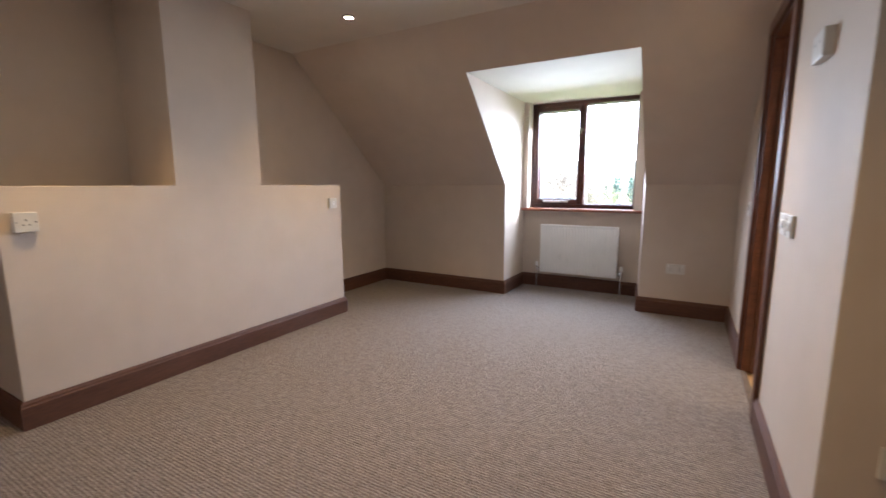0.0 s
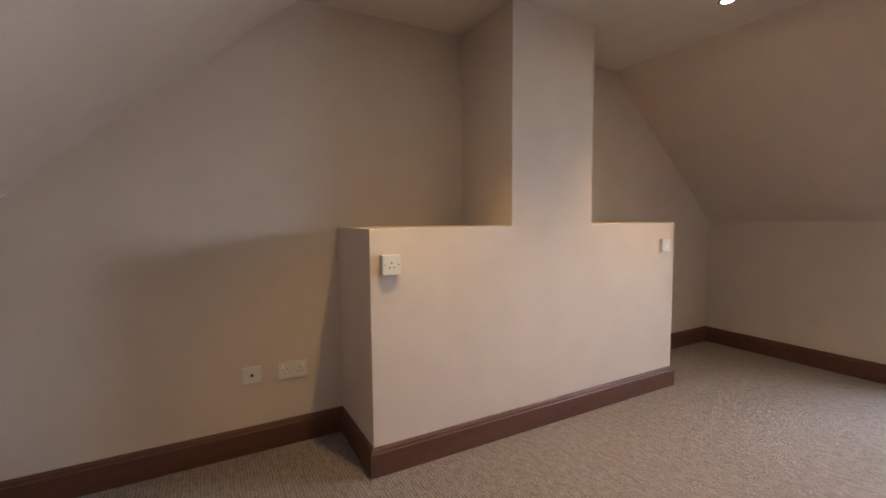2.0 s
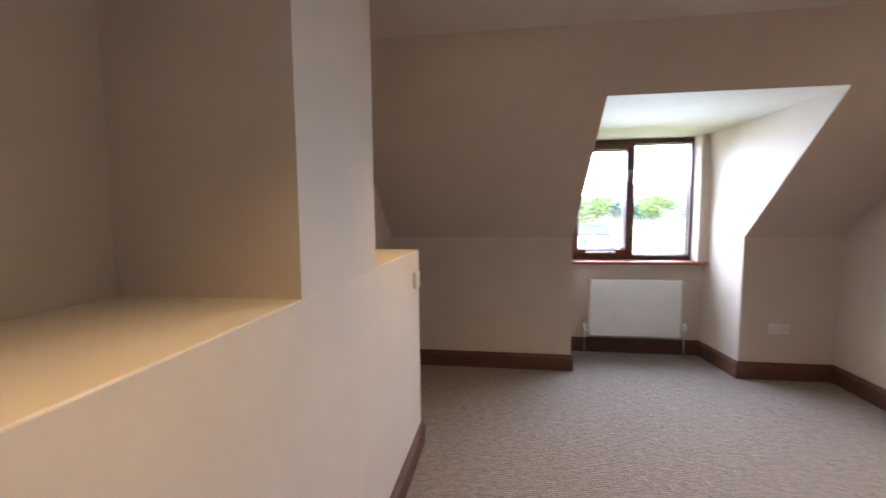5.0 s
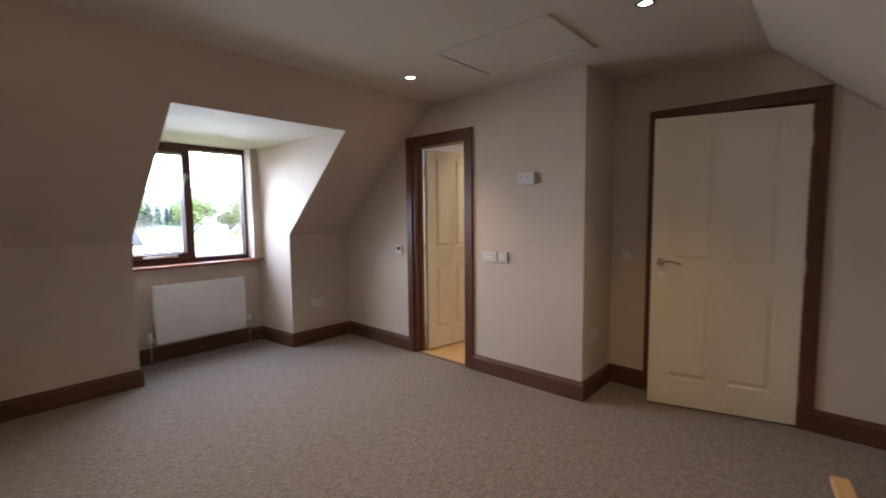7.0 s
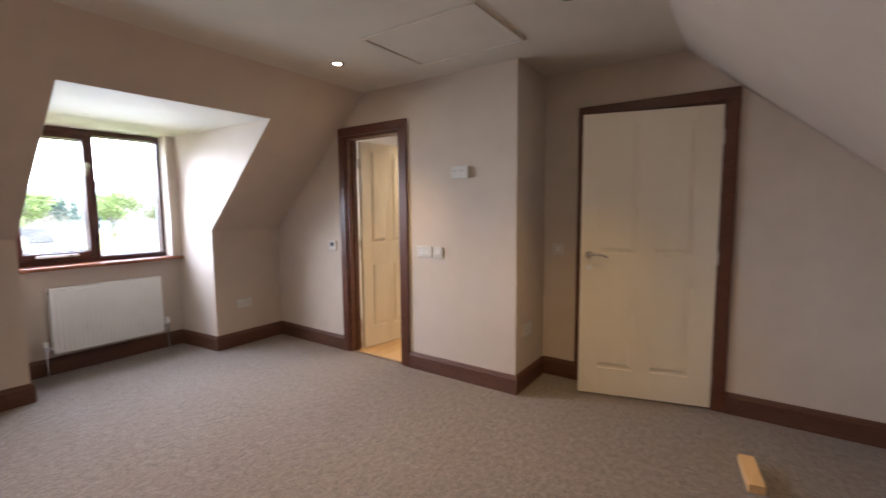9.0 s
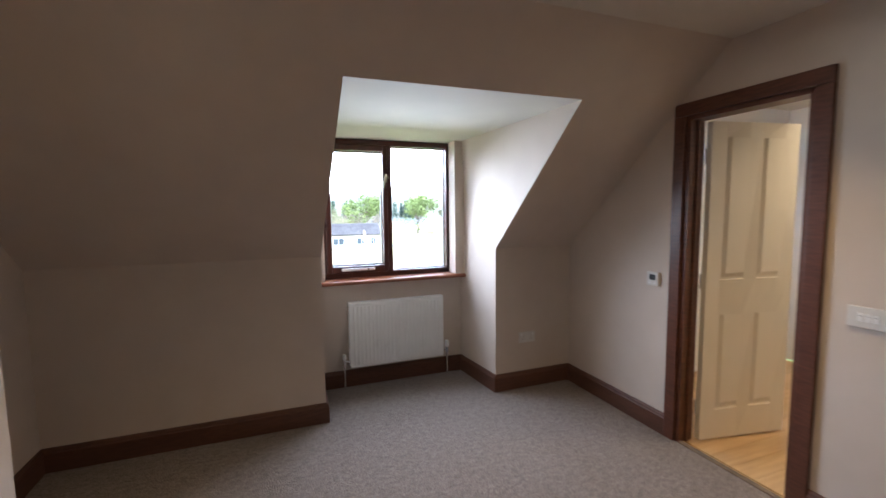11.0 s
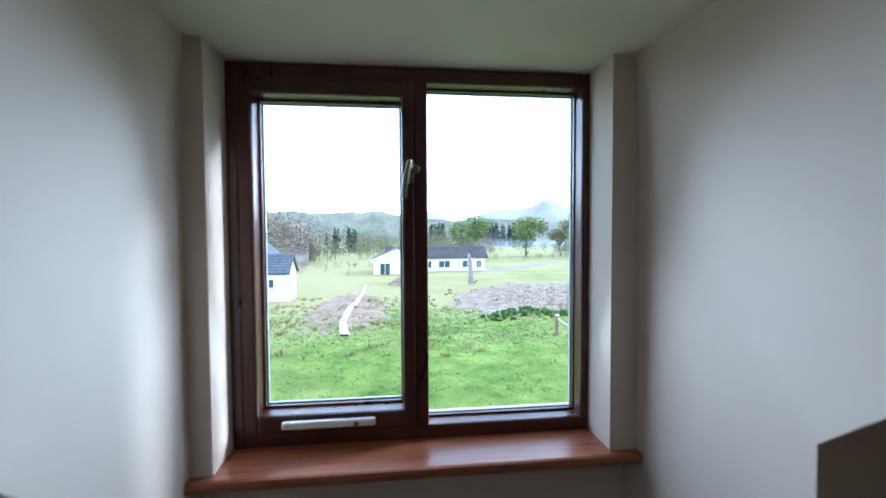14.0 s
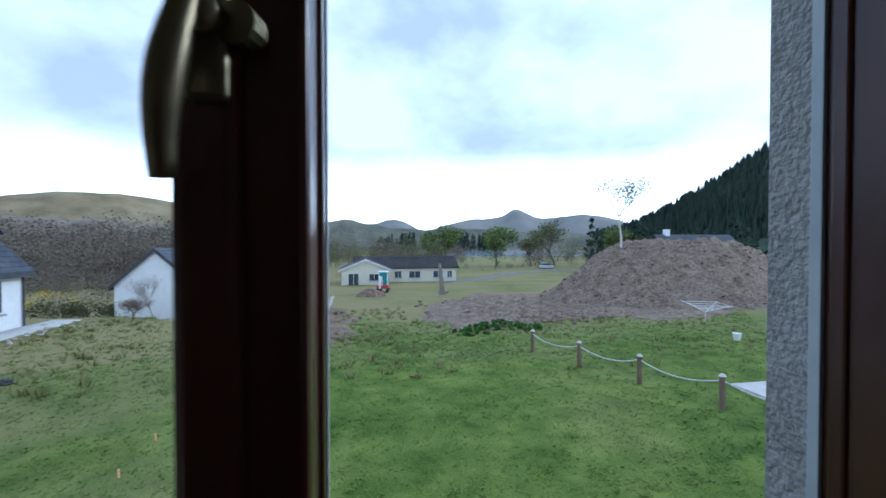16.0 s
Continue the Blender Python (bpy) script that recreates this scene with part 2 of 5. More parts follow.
# the far wood's haze is mixed into its washed-out colour
HAZEWOOD = material("far_wood_painted_haze", (0.1, 0.105, 0.085), (0.2, 0.195, 0.15), 0.06, 0.95, 0.6, 0.3, dist=2, detail=8, spec=0.1)
ROOFT = material("brown_roof_tiles", (0.04, 0.037, 0.038), (0.085, 0.08, 0.08), 3, 0.7, 0.4, 14, dist=0.02, spec=0.1)
# distance haze is painted into this pale grey moor colour
HILLP = material("moor_painted_haze", (0.18, 0.18, 0.175), (0.28, 0.27, 0.24), 0.016, 0.95, 0.3, 0.1, dist=2, detail=8)
ROADM = material("farm_road", (0.16, 0.16, 0.16), (0.23, 0.23, 0.22), 2, 0.9, 0.2, 30, spec=0.2)


def ground_material():
    m = material("field_grass", (0.056, 0.104, 0.014), (0.185, 0.24, 0.052), 1.3, 0.95, 0.9, 22, dist=0.05, detail=8, spec=0.1)
    n, l = m.node_tree.nodes, m.node_tree.links
    b = n["Principled BSDF"]
    old = b.inputs["Base Color"].links[0].from_socket
    geo = n.new("ShaderNodeNewGeometry")
    sep = n.new("ShaderNodeSeparateXYZ")
    l.new(geo.outputs["Position"], sep.inputs[0])
    no = n.new("ShaderNodeTexNoise")
    no.inputs["Scale"].default_value, no.inputs["Detail"].default_value = 0.16, 6
    l.new(geo.outputs["Position"], no.inputs["Vector"])
    # rough straw-coloured grass beyond the mown lawn and to its west
    far = n.new("ShaderNodeMapRange")
    far.inputs["From Min"].default_value, far.inputs["From Max"].default_value = 18, 34
    far.inputs["To Min"].default_value, far.inputs["To Max"].default_value = 0.0, 0.42
    l.new(sep.outputs["Y"], far.inputs["Value"])
    west = n.new("ShaderNodeMapRange")
    west.inputs["From Min"].default_value, west.inputs["From Max"].default_value = 1, -9
    west.inputs["To Min"].default_value, west.inputs["To Max"].default_value = 0.0, 0.42
    l.new(sep.outputs["X"], west.inputs["Value"])
    s = n.new("ShaderNodeMath")
    l.new(far.outputs[0], s.inputs[0])
    l.new(west.outputs[0], s.inputs[1])
    s2 = n.new("ShaderNodeMath")
    l.new(s.outputs[0], s2.inputs[0])
    l.new(no.outputs["Fac"], s2.inputs[1])
    st = n.new("ShaderNodeMapRange")
    st.inputs["From Min"].default_value, st.inputs["From Max"].default_value = 0.53, 1.0
    l.new(s2.outputs[0], st.inputs["Value"])
    mix = n.new("ShaderNodeMix")
    mix.data_type = "RGBA"
    mix.inputs[7].default_value = (0.26, 0.23, 0.11, 1)
    l.new(st.outputs[0], mix.inputs[0])
    l.new(old, mix.inputs[6])
    l.new(mix.outputs[2], b.inputs["Base Color"])
    return m


GROUND = ground_material()


# ---------------- mesh helpers ----------------
def mesh_object(name, bm, mat, smooth=False):
    me = bpy.data.meshes.new(name)
    bm.normal_update()
    bm.to_mesh(me)
    bm.free()
    for p in me.polygons:
        p.use_smooth = smooth
    me.materials.append(mat)
    return new(name, me)


def part(name, bm, mat, parent, label="", smooth=False):
    ob = mesh_object(name, bm, mat, smooth)
    ob.parent = parent
    if label:
        tagged(ob, label)
    return ob


def thing(name, label, category, m=None, group="", kind=""):
    ob = new(name)
    ob.empty_display_size = 0.1
    if m is not None:
        ob.matrix_world = m
    return tagged(ob, label, category, group, kind)


def add_box(bm, x0, y0, z0, x1, y1, z1, bevel=0.0, m=None):
    r = bmesh.ops.create_cube(bm, size=1.0)
    vs = r["verts"]
    for v in vs:
        v.co = Vector(((x0 + x1) / 2 + v.co.x * (x1 - x0), (y0 + y1) / 2 + v.co.y * (y1 - y0), (z0 + z1) / 2 + v.co.z * (z1 - z0)))
    if bevel:
        es = list({e for v in vs for e in v.link_edges})
        vs = list({v for f in bmesh.ops.bevel(bm, geom=es, offset=bevel, segments=2, profile=0.5, affect="EDGES")["faces"] for v in f.verts} | {v for v in vs if v.is_valid})
    if m is not None:
        bmesh.ops.transform(bm, matrix=m, verts=vs)
    return bm


def box(*a, bevel=0.0, m=None):
    return add_box(bmesh.new(), *a, bevel=bevel, m=m)


def add_cyl(bm, p, q, r0, r1=None, seg=16, caps=True):
    p, q = Vector(p), Vector(q)
    d = q - p
    m = Matrix.Translation((p + q) / 2) @ d.to_track_quat("Z", "Y").to_matrix().to_4x4()
    bmesh.ops.create_cone(bm, cap_ends=caps, segments=seg, radius1=r0, radius2=r0 if r1 is None else r1, depth=d.length, matrix=m)
    return bm


def add_tube(bm, pts, radii, seg=12):
    P = [Vector(p) for p in pts]
    rings = []
    for i, p in enumerate(P):
        d = (P[min(i + 1, len(P) - 1)] - P[max(i - 1, 0)]).normalized()
        a = d.cross(Vector((0.2, 1, 0.1))).normalized()
        b = d.cross(a)
        rings.append([bm.verts.new(p + (a * math.cos(6.2832 * k / seg) + b * math.sin(6.2832 * k / seg)) * radii[i]) for k in range(seg)])
    for u, v in zip(rings, rings[1:]):
        for k in range(seg):
            bm.faces.new((u[k], u[(k + 1) % seg], v[(k + 1) % seg], v[k]))
    bm.faces.new(rings[0])
    bm.faces.new(rings[-1])
    bmesh.ops.recalc_face_normals(bm, faces=bm.faces[:])
    return bm


def cyl(p, q, r0, r1=None, seg=16):
    return add_cyl(bmesh.new(), p, q, r0, r1, seg)


def prism(axis, a, b, poly, bm=None):
    """A polygon drawn across an axis and drawn out from a to b along it: x takes (y, z), y takes (x, z), z takes (x, y)."""
    bm = bm or bmesh.new()
    put = {"x": lambda t, u, v: (t, u, v), "y": lambda t, u, v: (u, t, v), "z": lambda t, u, v: (u, v, t)}[axis]
    lo = [bm.verts.new(put(a, u, v)) for u, v in poly]
    hi = [bm.verts.new(put(b, u, v)) for u, v in poly]
    fs = [bm.faces.new(lo), bm.faces.new(hi)]
    for i in range(len(poly)):
        j = (i + 1) % len(poly)
        fs.append(bm.faces.new((lo[i], lo[j], hi[j], hi[i])))
    bmesh.ops.recalc_face_normals(bm, faces=fs)
    return bm


def structure(name, bm, mat, label="", smooth=False):
    return tagged(mesh_object(name, bm, mat, smooth), label, kind="structure")


# ---------------- the room ----------------
XW, XE, XD = -0.52, 3.077, 3.59        # west wall, east wall, wall of the entrance door
YS, YN, KNEE = -1.54, 3.565, 1.16       # knee walls and their height
CZ, CN, CS = 2.35, 2.235, -0.17        # ceiling, and where it meets the slopes
DX0, DX1, DY, DZ = 1.05, 2.375, 2.56, 2.058   # dormer sides, its mouth on the slope and its ceiling
WY, WR = 4.13, 4.062                   # wall under the dormer window, and the plaster returns beside it
EX0, EX1W = 1.064, 2.322               # the cheeks close in a little towards the window
JUT = 0.78                             # corner of the entrance recess

structure("floor", box(XW - 0.2, YS - 0.2, -0.06, XE + 0.02, WY + 0.1, 0.0), CARPET, "beige ribbed loop-pile carpet, flecked brown and grey")
structure("floor_recess", box(XE + 0.02, YS - 0.2, -0.06, XD + 0.9, JUT + 0.05, 0.0), CARPET, "beige ribbed loop-pile carpet in the door recess")
GABLE = ((YS - 0.2, -0.06), (YN + 0.2, -0.06), (YN + 0.2, KNEE + 0.02), (CN + 0.1, CZ + 0.2), (CS - 0.1, CZ + 0.2), (YS - 0.2, KNEE + 0.02))
structure("wall_west", prism("x", XW - 0.2, XW, GABLE), WALL, "magnolia painted gable wall")
structure("wall_south", box(XW, YS - 0.2, 0, XD + 0.8, YS, KNEE), WALL, "low magnolia knee wall under the slope")
structure("wall_north_1", box(XW, YN, 0, DX0 - 0.12, YN + 0.2, KNEE), WALL, "low magnolia knee wall beside the dormer")
structure("wall_north_2", box(DX1 + 0.12, YN, 0, XE + 0.1, YN + 0.2, KNEE), WALL, "low magnolia knee wall beside the dormer")
SLOPE_N = ((YN, KNEE), (CN, CZ), (CN + 0.1, CZ + 0.12), (YN + 0.2, KNEE + 0.02), (YN + 0.2, KNEE))
structure("ceiling_slope_1", prism("x", XW, DX0 - 0.12, SLOPE_N), WALL, "magnolia sloping ceiling")
structure("ceiling_slope_2", prism("x", DX1 + 0.12, XE + 0.1, SLOPE_N), WALL, "magnolia sloping ceiling")
structure("ceiling_slope_3", prism("x", DX0 - 0.12, DX1 + 0.12, ((DY, DZ), (CN, CZ), (CN + 0.1, CZ + 0.12), (DY, CZ + 0.12))), WALL, "magnolia sloping ceiling over the dormer")
structure("ceiling_slope_4", prism("x", XW, XD + 0.8, ((YS, KNEE), (CS, CZ), (CS - 0.1, CZ + 0.12), (YS - 0.2, KNEE + 0.02), (YS - 0.2, KNEE))), WALL, "magnolia sloping ceiling")
structure("ceiling", box(XW, CS, CZ, XD + 0.2, CN, CZ + 0.1), CEIL, "flat off-white painted ceiling")
CHEEK = ((YN, 0), (WY + 0.17, 0), (WY + 0.17, DZ), (DY, DZ), (YN, KNEE))


def cheek(x_out, x_front, x_top, x_end):
    """A dormer cheek; its inner face runs from the knee wall and the slope to the window."""
    bm = prism("x", x_out, x_front, CHEEK)
    for v in bm.verts:
        if abs(v.co.x - x_front) < 1e-6:
            if v.co.y > YN + 0.01:
                v.co.x = x_front + (x_end - x_front) * (v.co.y - YN) / (WR - YN)
            elif v.co.z > KNEE + 0.01:
                v.co.x = x_top
    return bm


structure("wall_dormer_1", cheek(DX0 - 0.12, DX0, DX0 + 0.04, EX0), WALL, "dormer cheek in magnolia paint")
structure("wall_dormer_2", cheek(DX1 + 0.12, DX1, DX1, EX1W), WALL, "dormer cheek in magnolia paint")
structure("ceiling_dormer", box(DX0 - 0.12, DY, DZ, DX1 + 0.12, WY + 0.18, DZ + 0.12), CEIL, "flat white dormer ceiling")
WX0, WX1, WZ0, WZ1 = 1.122, 2.238, 0.9, 2.054
structure("wall_window_1", box(DX0, WY, 0, DX1, WY + 0.17, WZ0 - 0.03), WALL, "magnolia wall under the dormer window")
structure("wall_window_2", box(DX0, WR, WZ0 - 0.03, WX0, WY + 0.17, DZ), WALL, "narrow plaster return beside the window")
structure("wall_window_3", box(WX1, WR, WZ0 - 0.03, DX1, WY + 0.17, DZ), WALL, "narrow plaster return beside the window")
structure("wall_outer_1", box(WX1 + 0.01, WY + 0.172, -0.3, DX1 + 0.5, WY + 0.25, DZ), HARL, "rough grey harled outer wall", False)
structure("wall_outer_2", box(DX0 - 0.5, WY + 0.17, -0.3, WX0 - 0.03, WY + 0.25, DZ), HARL, "rough grey harled outer wall", False)
structure("wall_outer_3", box(WX0 - 0.03, WY + 0.17, -0.3, WX1 + 0.03, WY + 0.24, 0.86), HARL, "rough grey harled outer wall", False)
structure("trim_outer_sill", prism("x", WX0 - 0.03, WX1 + 0.03, ((WY + 0.15, 0.865), (WY + 0.3, 0.865), (WY + 0.3, 0.9), (WY + 0.15, 0.93))), SANDST, "pinkish stone outer window sill with lichen spots")

# east wall with the ensuite doorway, its return and the recess wall with the entrance doorway
D1a, D1b, D1h = 1.83, 2.485, 2.0       # clear opening of the ensuite door
EW = 0.1
structure("wall_east_1", box(XE, JUT, 0, XE + EW, D1a, CZ), WALL, "magnolia painted wall")
structure("wall_east_2", prism("x", XE, XE + EW, ((D1b, 0), (YN, 0), (YN, KNEE), (D1b, CZ - (D1b - CN) * (CZ - KNEE) / (YN - CN)))), WALL, "magnolia wall under the slope")
structure("wall_east_3", prism("x", XE, XE + EW, ((D1a, D1h), (D1b, D1h), (D1b, CZ - (D1b - CN) * (CZ - KNEE) / (YN - CN)), (CN, CZ), (D1a, CZ))), WALL, "magnolia wall over the ensuite door")
structure("wall_return", box(XE + EW, JUT, 0, XD + 0.1, JUT + 0.1, CZ), WALL, "magnolia return wall of the door recess")
D2a, D2b, D2h = -0.40, 0.44, 2.0       # clear opening of the entrance door
structure("wall_recess_1", box(XD, D2b, 0, XD + 0.1, JUT, CZ), WALL, "magnolia wall beside the entrance door")
structure("wall_recess_2", box(XD, D2a, D2h, XD + 0.1, D2b, CZ), WALL, "magnolia wall over the entrance door")
structure("wall_recess_3", prism("x", XD, XD + 0.1, ((YS, 0), (D2a, 0), (D2a, CZ - (CS - D2a) * 0.895), (YS, KNEE))), WALL, "magnolia wall under the slope")
structure("wall_landing", box(XD + 0.8, YS - 0.2, 0, XD + 0.9, JUT + 0.1, CZ + 0.1), WALL, "plain landing wall behind the door")
structure("wall_landing_2", box(XD + 0.1, JUT, 0, XD + 0.8, JUT + 0.1, CZ), WALL, "plain landing wall")
structure("ceiling_landing", box(XD + 0.2, YS - 0.2, CZ, XD + 0.9, JUT + 0.1, CZ + 0.1), CEIL, "plain landing ceiling")

# boxed-in half wall with its ledge, and the chimney breast on it
BX, BY0, BY1, BZ, CH0, CH1 = 0.0, 0.0, 2.232, 1.167, 0.81, 1.414


def half_wall():
    bm = bmesh.new()
    add_box(bm, XW, BY0, 0, BX, BY1, BZ, bevel=0.004)
    return bm


structure("wall_half", half_wall(), WALL, "magnolia boxed-out half wall with a deep ledge")
structure("wall_chimney", box(XW, CH0, BZ - 0.01, BX - 0.0005, CH1, CZ), WALL, "magnolia chimney breast rising from the half wall")


# ---------------- skirting and architraves ----------------
def baseboard(name, pts, h=0.14, t=0.02):
    """A mitred skirting run; the wall lies to the right of the walking direction, the board stands off to the left."""
    prof = ((0, 0), (t, 0), (t, h - 0.028), (t * 0.75, h - 0.02), (t * 0.75, h - 0.012), (t * 0.4, h), (0, h))
    bm = bmesh.new()
    P = [Vector(p) for p in pts]
    rings = []
    for i, p in enumerate(P):
        d0 = (p - P[i - 1]).normalized() if i else None
        d1 = (P[i + 1] - p).normalized() if i < len(P) - 1 else None
        n0 = Vector((-d0.y, d0.x)) if d0 else Vector((-d1.y, d1.x))
        n1 = Vector((-d1.y, d1.x)) if d1 else n0
        mt = (n0 + n1) / (1 + n0.dot(n1))
        rings.append([bm.verts.new((p.x + mt.x * u, p.y + mt.y * u, z)) for u, z in prof])
    for a, b in zip(rings, rings[1:]):
        for k in range(len(prof)):
            j = (k + 1) % len(prof)
            bm.faces.new((a[k], a[j], b[j], b[k]))
    bm.faces.new(rings[0])
    bm.faces.new(rings[-1])
    bmesh.ops.recalc_face_normals(bm, faces=bm.faces[:])
    return structure(name, bm, SKIRT, "dark stained moulded skirting board")


A1 = 0.075   # architrave width
baseboard("baseboard_1", ((XD, D2a - A1), (XD, YS), (XW, YS), (XW, BY0), (BX, BY0), (BX, BY1), (XW, BY1), (XW, YN), (DX0, YN), (EX0 - 0.001, WY), (EX1W - 0.006, WY), (DX1, YN), (XE, YN), (XE, D1b + A1))[::-1])
baseboard("baseboard_2", ((XE, D1a - A1), (XE, JUT), (XD, JUT), (XD, D2b + A1))[::-1])


def door_frame(name, x, ya, yb, h, label):
    f = thing(name, label, "door frame", kind="structure")
    t = 0.022
    for nm, a in (("architrave", (x - t, ya - A1, 0, x, ya, h)), ("architrave", (x - t, yb, 0, x, yb + A1, h)),
                  ("architrave", (x - t, ya - A1, h, x, yb + A1, h + A1))):
        bm = box(*a, bevel=0.005)
        part(nm, bm, MAHOG, f)
    for a in ((x - 0.004, ya - 0.002, 0, x + EW + 0.01, ya + 0.026, h), (x - 0.004, yb - 0.026, 0, x + EW + 0.01, yb + 0.002, h), (x - 0.004, ya, h - 0.026, x + EW + 0.01, yb, h + 0.002)):
        part("jamb", box(*a, bevel=0.002), MAHOG, f)
    for a in ((x + 0.05, ya + 0.026, 0, x + 0.065, ya + 0.038, h - 0.026), (x + 0.05, yb - 0.038, 0, x + 0.065, yb - 0.026, h - 0.026)):
        part("door_stop", box(*a), MAHOG, f)
    return f


door_frame("door_1_frame", XE, D1a, D1b, D1h, "dark mahogany stained door frame of the ensuite")
door_frame("door_2_frame", XD, D2a, D2b, D2h, "dark mahogany stained door frame of the entrance")


def panel_door(name, w, h, label, m, handle_side=1):
    """A moulded four-panel leaf, hinged at its origin and reaching along +y; its face looks to -x."""
    d = thing(name, label, "door", kind="structure")
    th = 0.038
    bm = bmesh.new()
    st, mid = 0.132 * w / 0.826, 0.115 * w / 0.826
    c = w / 2
    cols = ((st, c - mid / 2), (c + mid / 2, w - st))
    rows = ((0.19, 0.79), (1.01, h - 0.09))
    ys = [0, cols[0][0], cols[0][1], cols[1][0], cols[1][1], w]
    zs = [0, rows[0][0], rows[0][1], rows[1][0], rows[1][1], h]
    for sx in (0, th):
        grid = [[bm.verts.new((sx, y, z)) for z in zs] for y in ys]
        for i in range(5):
            for j in range(5):
                f = bm.faces.new((grid[i][j], grid[i + 1][j], grid[i + 1][j + 1], grid[i][j + 1]))
                if i in (1, 3) and j in (1, 3):
                    s = 1 if sx == 0 else -1
                    face = f
                    for inset, depth in ((0.004, 0.012), (0.014, 0.0), (0.024, -0.01), (0.004, 0.0)):
                        r = bmesh.ops.inset_region(bm, faces=[face], thickness=inset, use_even_offset=True)
                        for v in face.verts:
                            v.co.x += s * depth
    add_box(bm, 0.0005, 0, 0, th - 0.0005, 0.0008, h)
    add_box(bm, 0.0005, w - 0.0008, 0, th - 0.0005, w, h)
    add_box(bm, 0.0005, 0, 0, th - 0.0005, w, 0.0008)
    add_box(bm, 0.0005, 0, h - 0.0008, th - 0.0005, w, h)
    bmesh.ops.recalc_face_normals(bm, faces=bm.faces[:])
    part("leaf", bm, DOORP, d, "cream painted moulded four-panel leaf")
    hy = w - 0.06
    bm = cyl((-0.006, hy, 1.0), (0.0, hy, 1.0), 0.026, seg=20)
    part("handle_rose", bm, CHROME, d)
    bm = bmesh.new()
    add_cyl(bm, (0, hy, 1.0), (-0.045, hy, 1.0), 0.009, seg=12)
    us = [k / 10 for k in range(11)]
    add_tube(bm, [(-0.045 - 0.006 * math.sin(u * 3.1), hy + 0.006 - 0.124 * u, 1.0 + 0.012 * math.sin(u * 3.3) - 0.008 * u) for u in us], [0.0098 - 0.002 * u for u in us])
    part("lever_handle", bm, CHROME, d, "polished chrome lever handle", True)
    part("lock_rose", cyl((-0.005, hy, 0.91), (0.0, hy, 0.91), 0.02, seg=18), WHITEP, d)
    for z in (0.2, 1.0, h - 0.2):
        part("hinge", cyl((-0.004, -0.004, z - 0.045), (-0.004, -0.004, z + 0.045), 0.006, seg=10), CHROME, d)
    d.matrix_world = m
    return d


panel_door("door_2", 0.838, 1.966, "cream four-panel door standing slightly ajar", pose(XD - 0.012, D2a + 0.008, 0.012, 0, 0, 15.0))
panel_door("door_1", 0.62, 1.955, "cream four-panel door opened into the ensuite", pose(XE + EW + 0.03, D1b - 0.03, 0.012, 0, 0, -100.0))

# ---------------- ensuite beyond the open door ----------------
EX1 = 5.3
structure("wall_ensuite_2", box(EX1, JUT, 0, EX1 + 0.1, YN + 0.6, CZ + 0.1), WHITEW, "white ensuite wall")
structure("wall_ensuite_3", box(XE + EW, YN - 0.3, 0, EX1, YN - 0.2, CZ + 0.1), WHITEW, "white ensuite wall")
structure("wall_ensuite_4", box(XD + 0.1, JUT + 0.1, 0, EX1, JUT + 0.2, CZ + 0.1), WHITEW, "white ensuite wall")
structure("ceiling_ensuite", box(XE + EW, JUT + 0.1, CZ, EX1, YN - 0.2, CZ + 0.1), CEIL, "white ensuite ceiling")
ens_floor = structure("floor_ensuite", box(XE + 0.02, JUT + 0.1, -0.06, EX1, YN - 0.2, -0.012), LAMI, "honey oak laminate floor")
structure("trim_threshold", prism("y", D1a + 0.026, D1b - 0.026, ((XE - 0.005, 0.0), (XE + 0.03, 0.0), (XE + 0.027, 0.006), (XE + 0.012, 0.008), (XE - 0.002, 0.006))), TIMBER, "thin timber threshold strip")


# ---------------- dormer window ----------------
def bar_frame(bm, x0, x1, z0, z1, l, r, b, t, y0, y1, bev=0.006):
    add_box(bm, x0, y0, z0, x0 + l, y1, z1, bevel=bev)
    add_box(bm, x1 - r, y0, z0, x1, y1, z1, bevel=bev)
    add_box(bm, x0 + l - 0.004, y0 + 0.001, z0, x1 - r + 0.004, y1 - 0.001, z0 + b, bevel=bev)
    add_box(bm, x0 + l - 0.004, y0 + 0.001, z1 - t, x1 - r + 0.004, y1 - 0.001, z1, bevel=bev)
    return bm


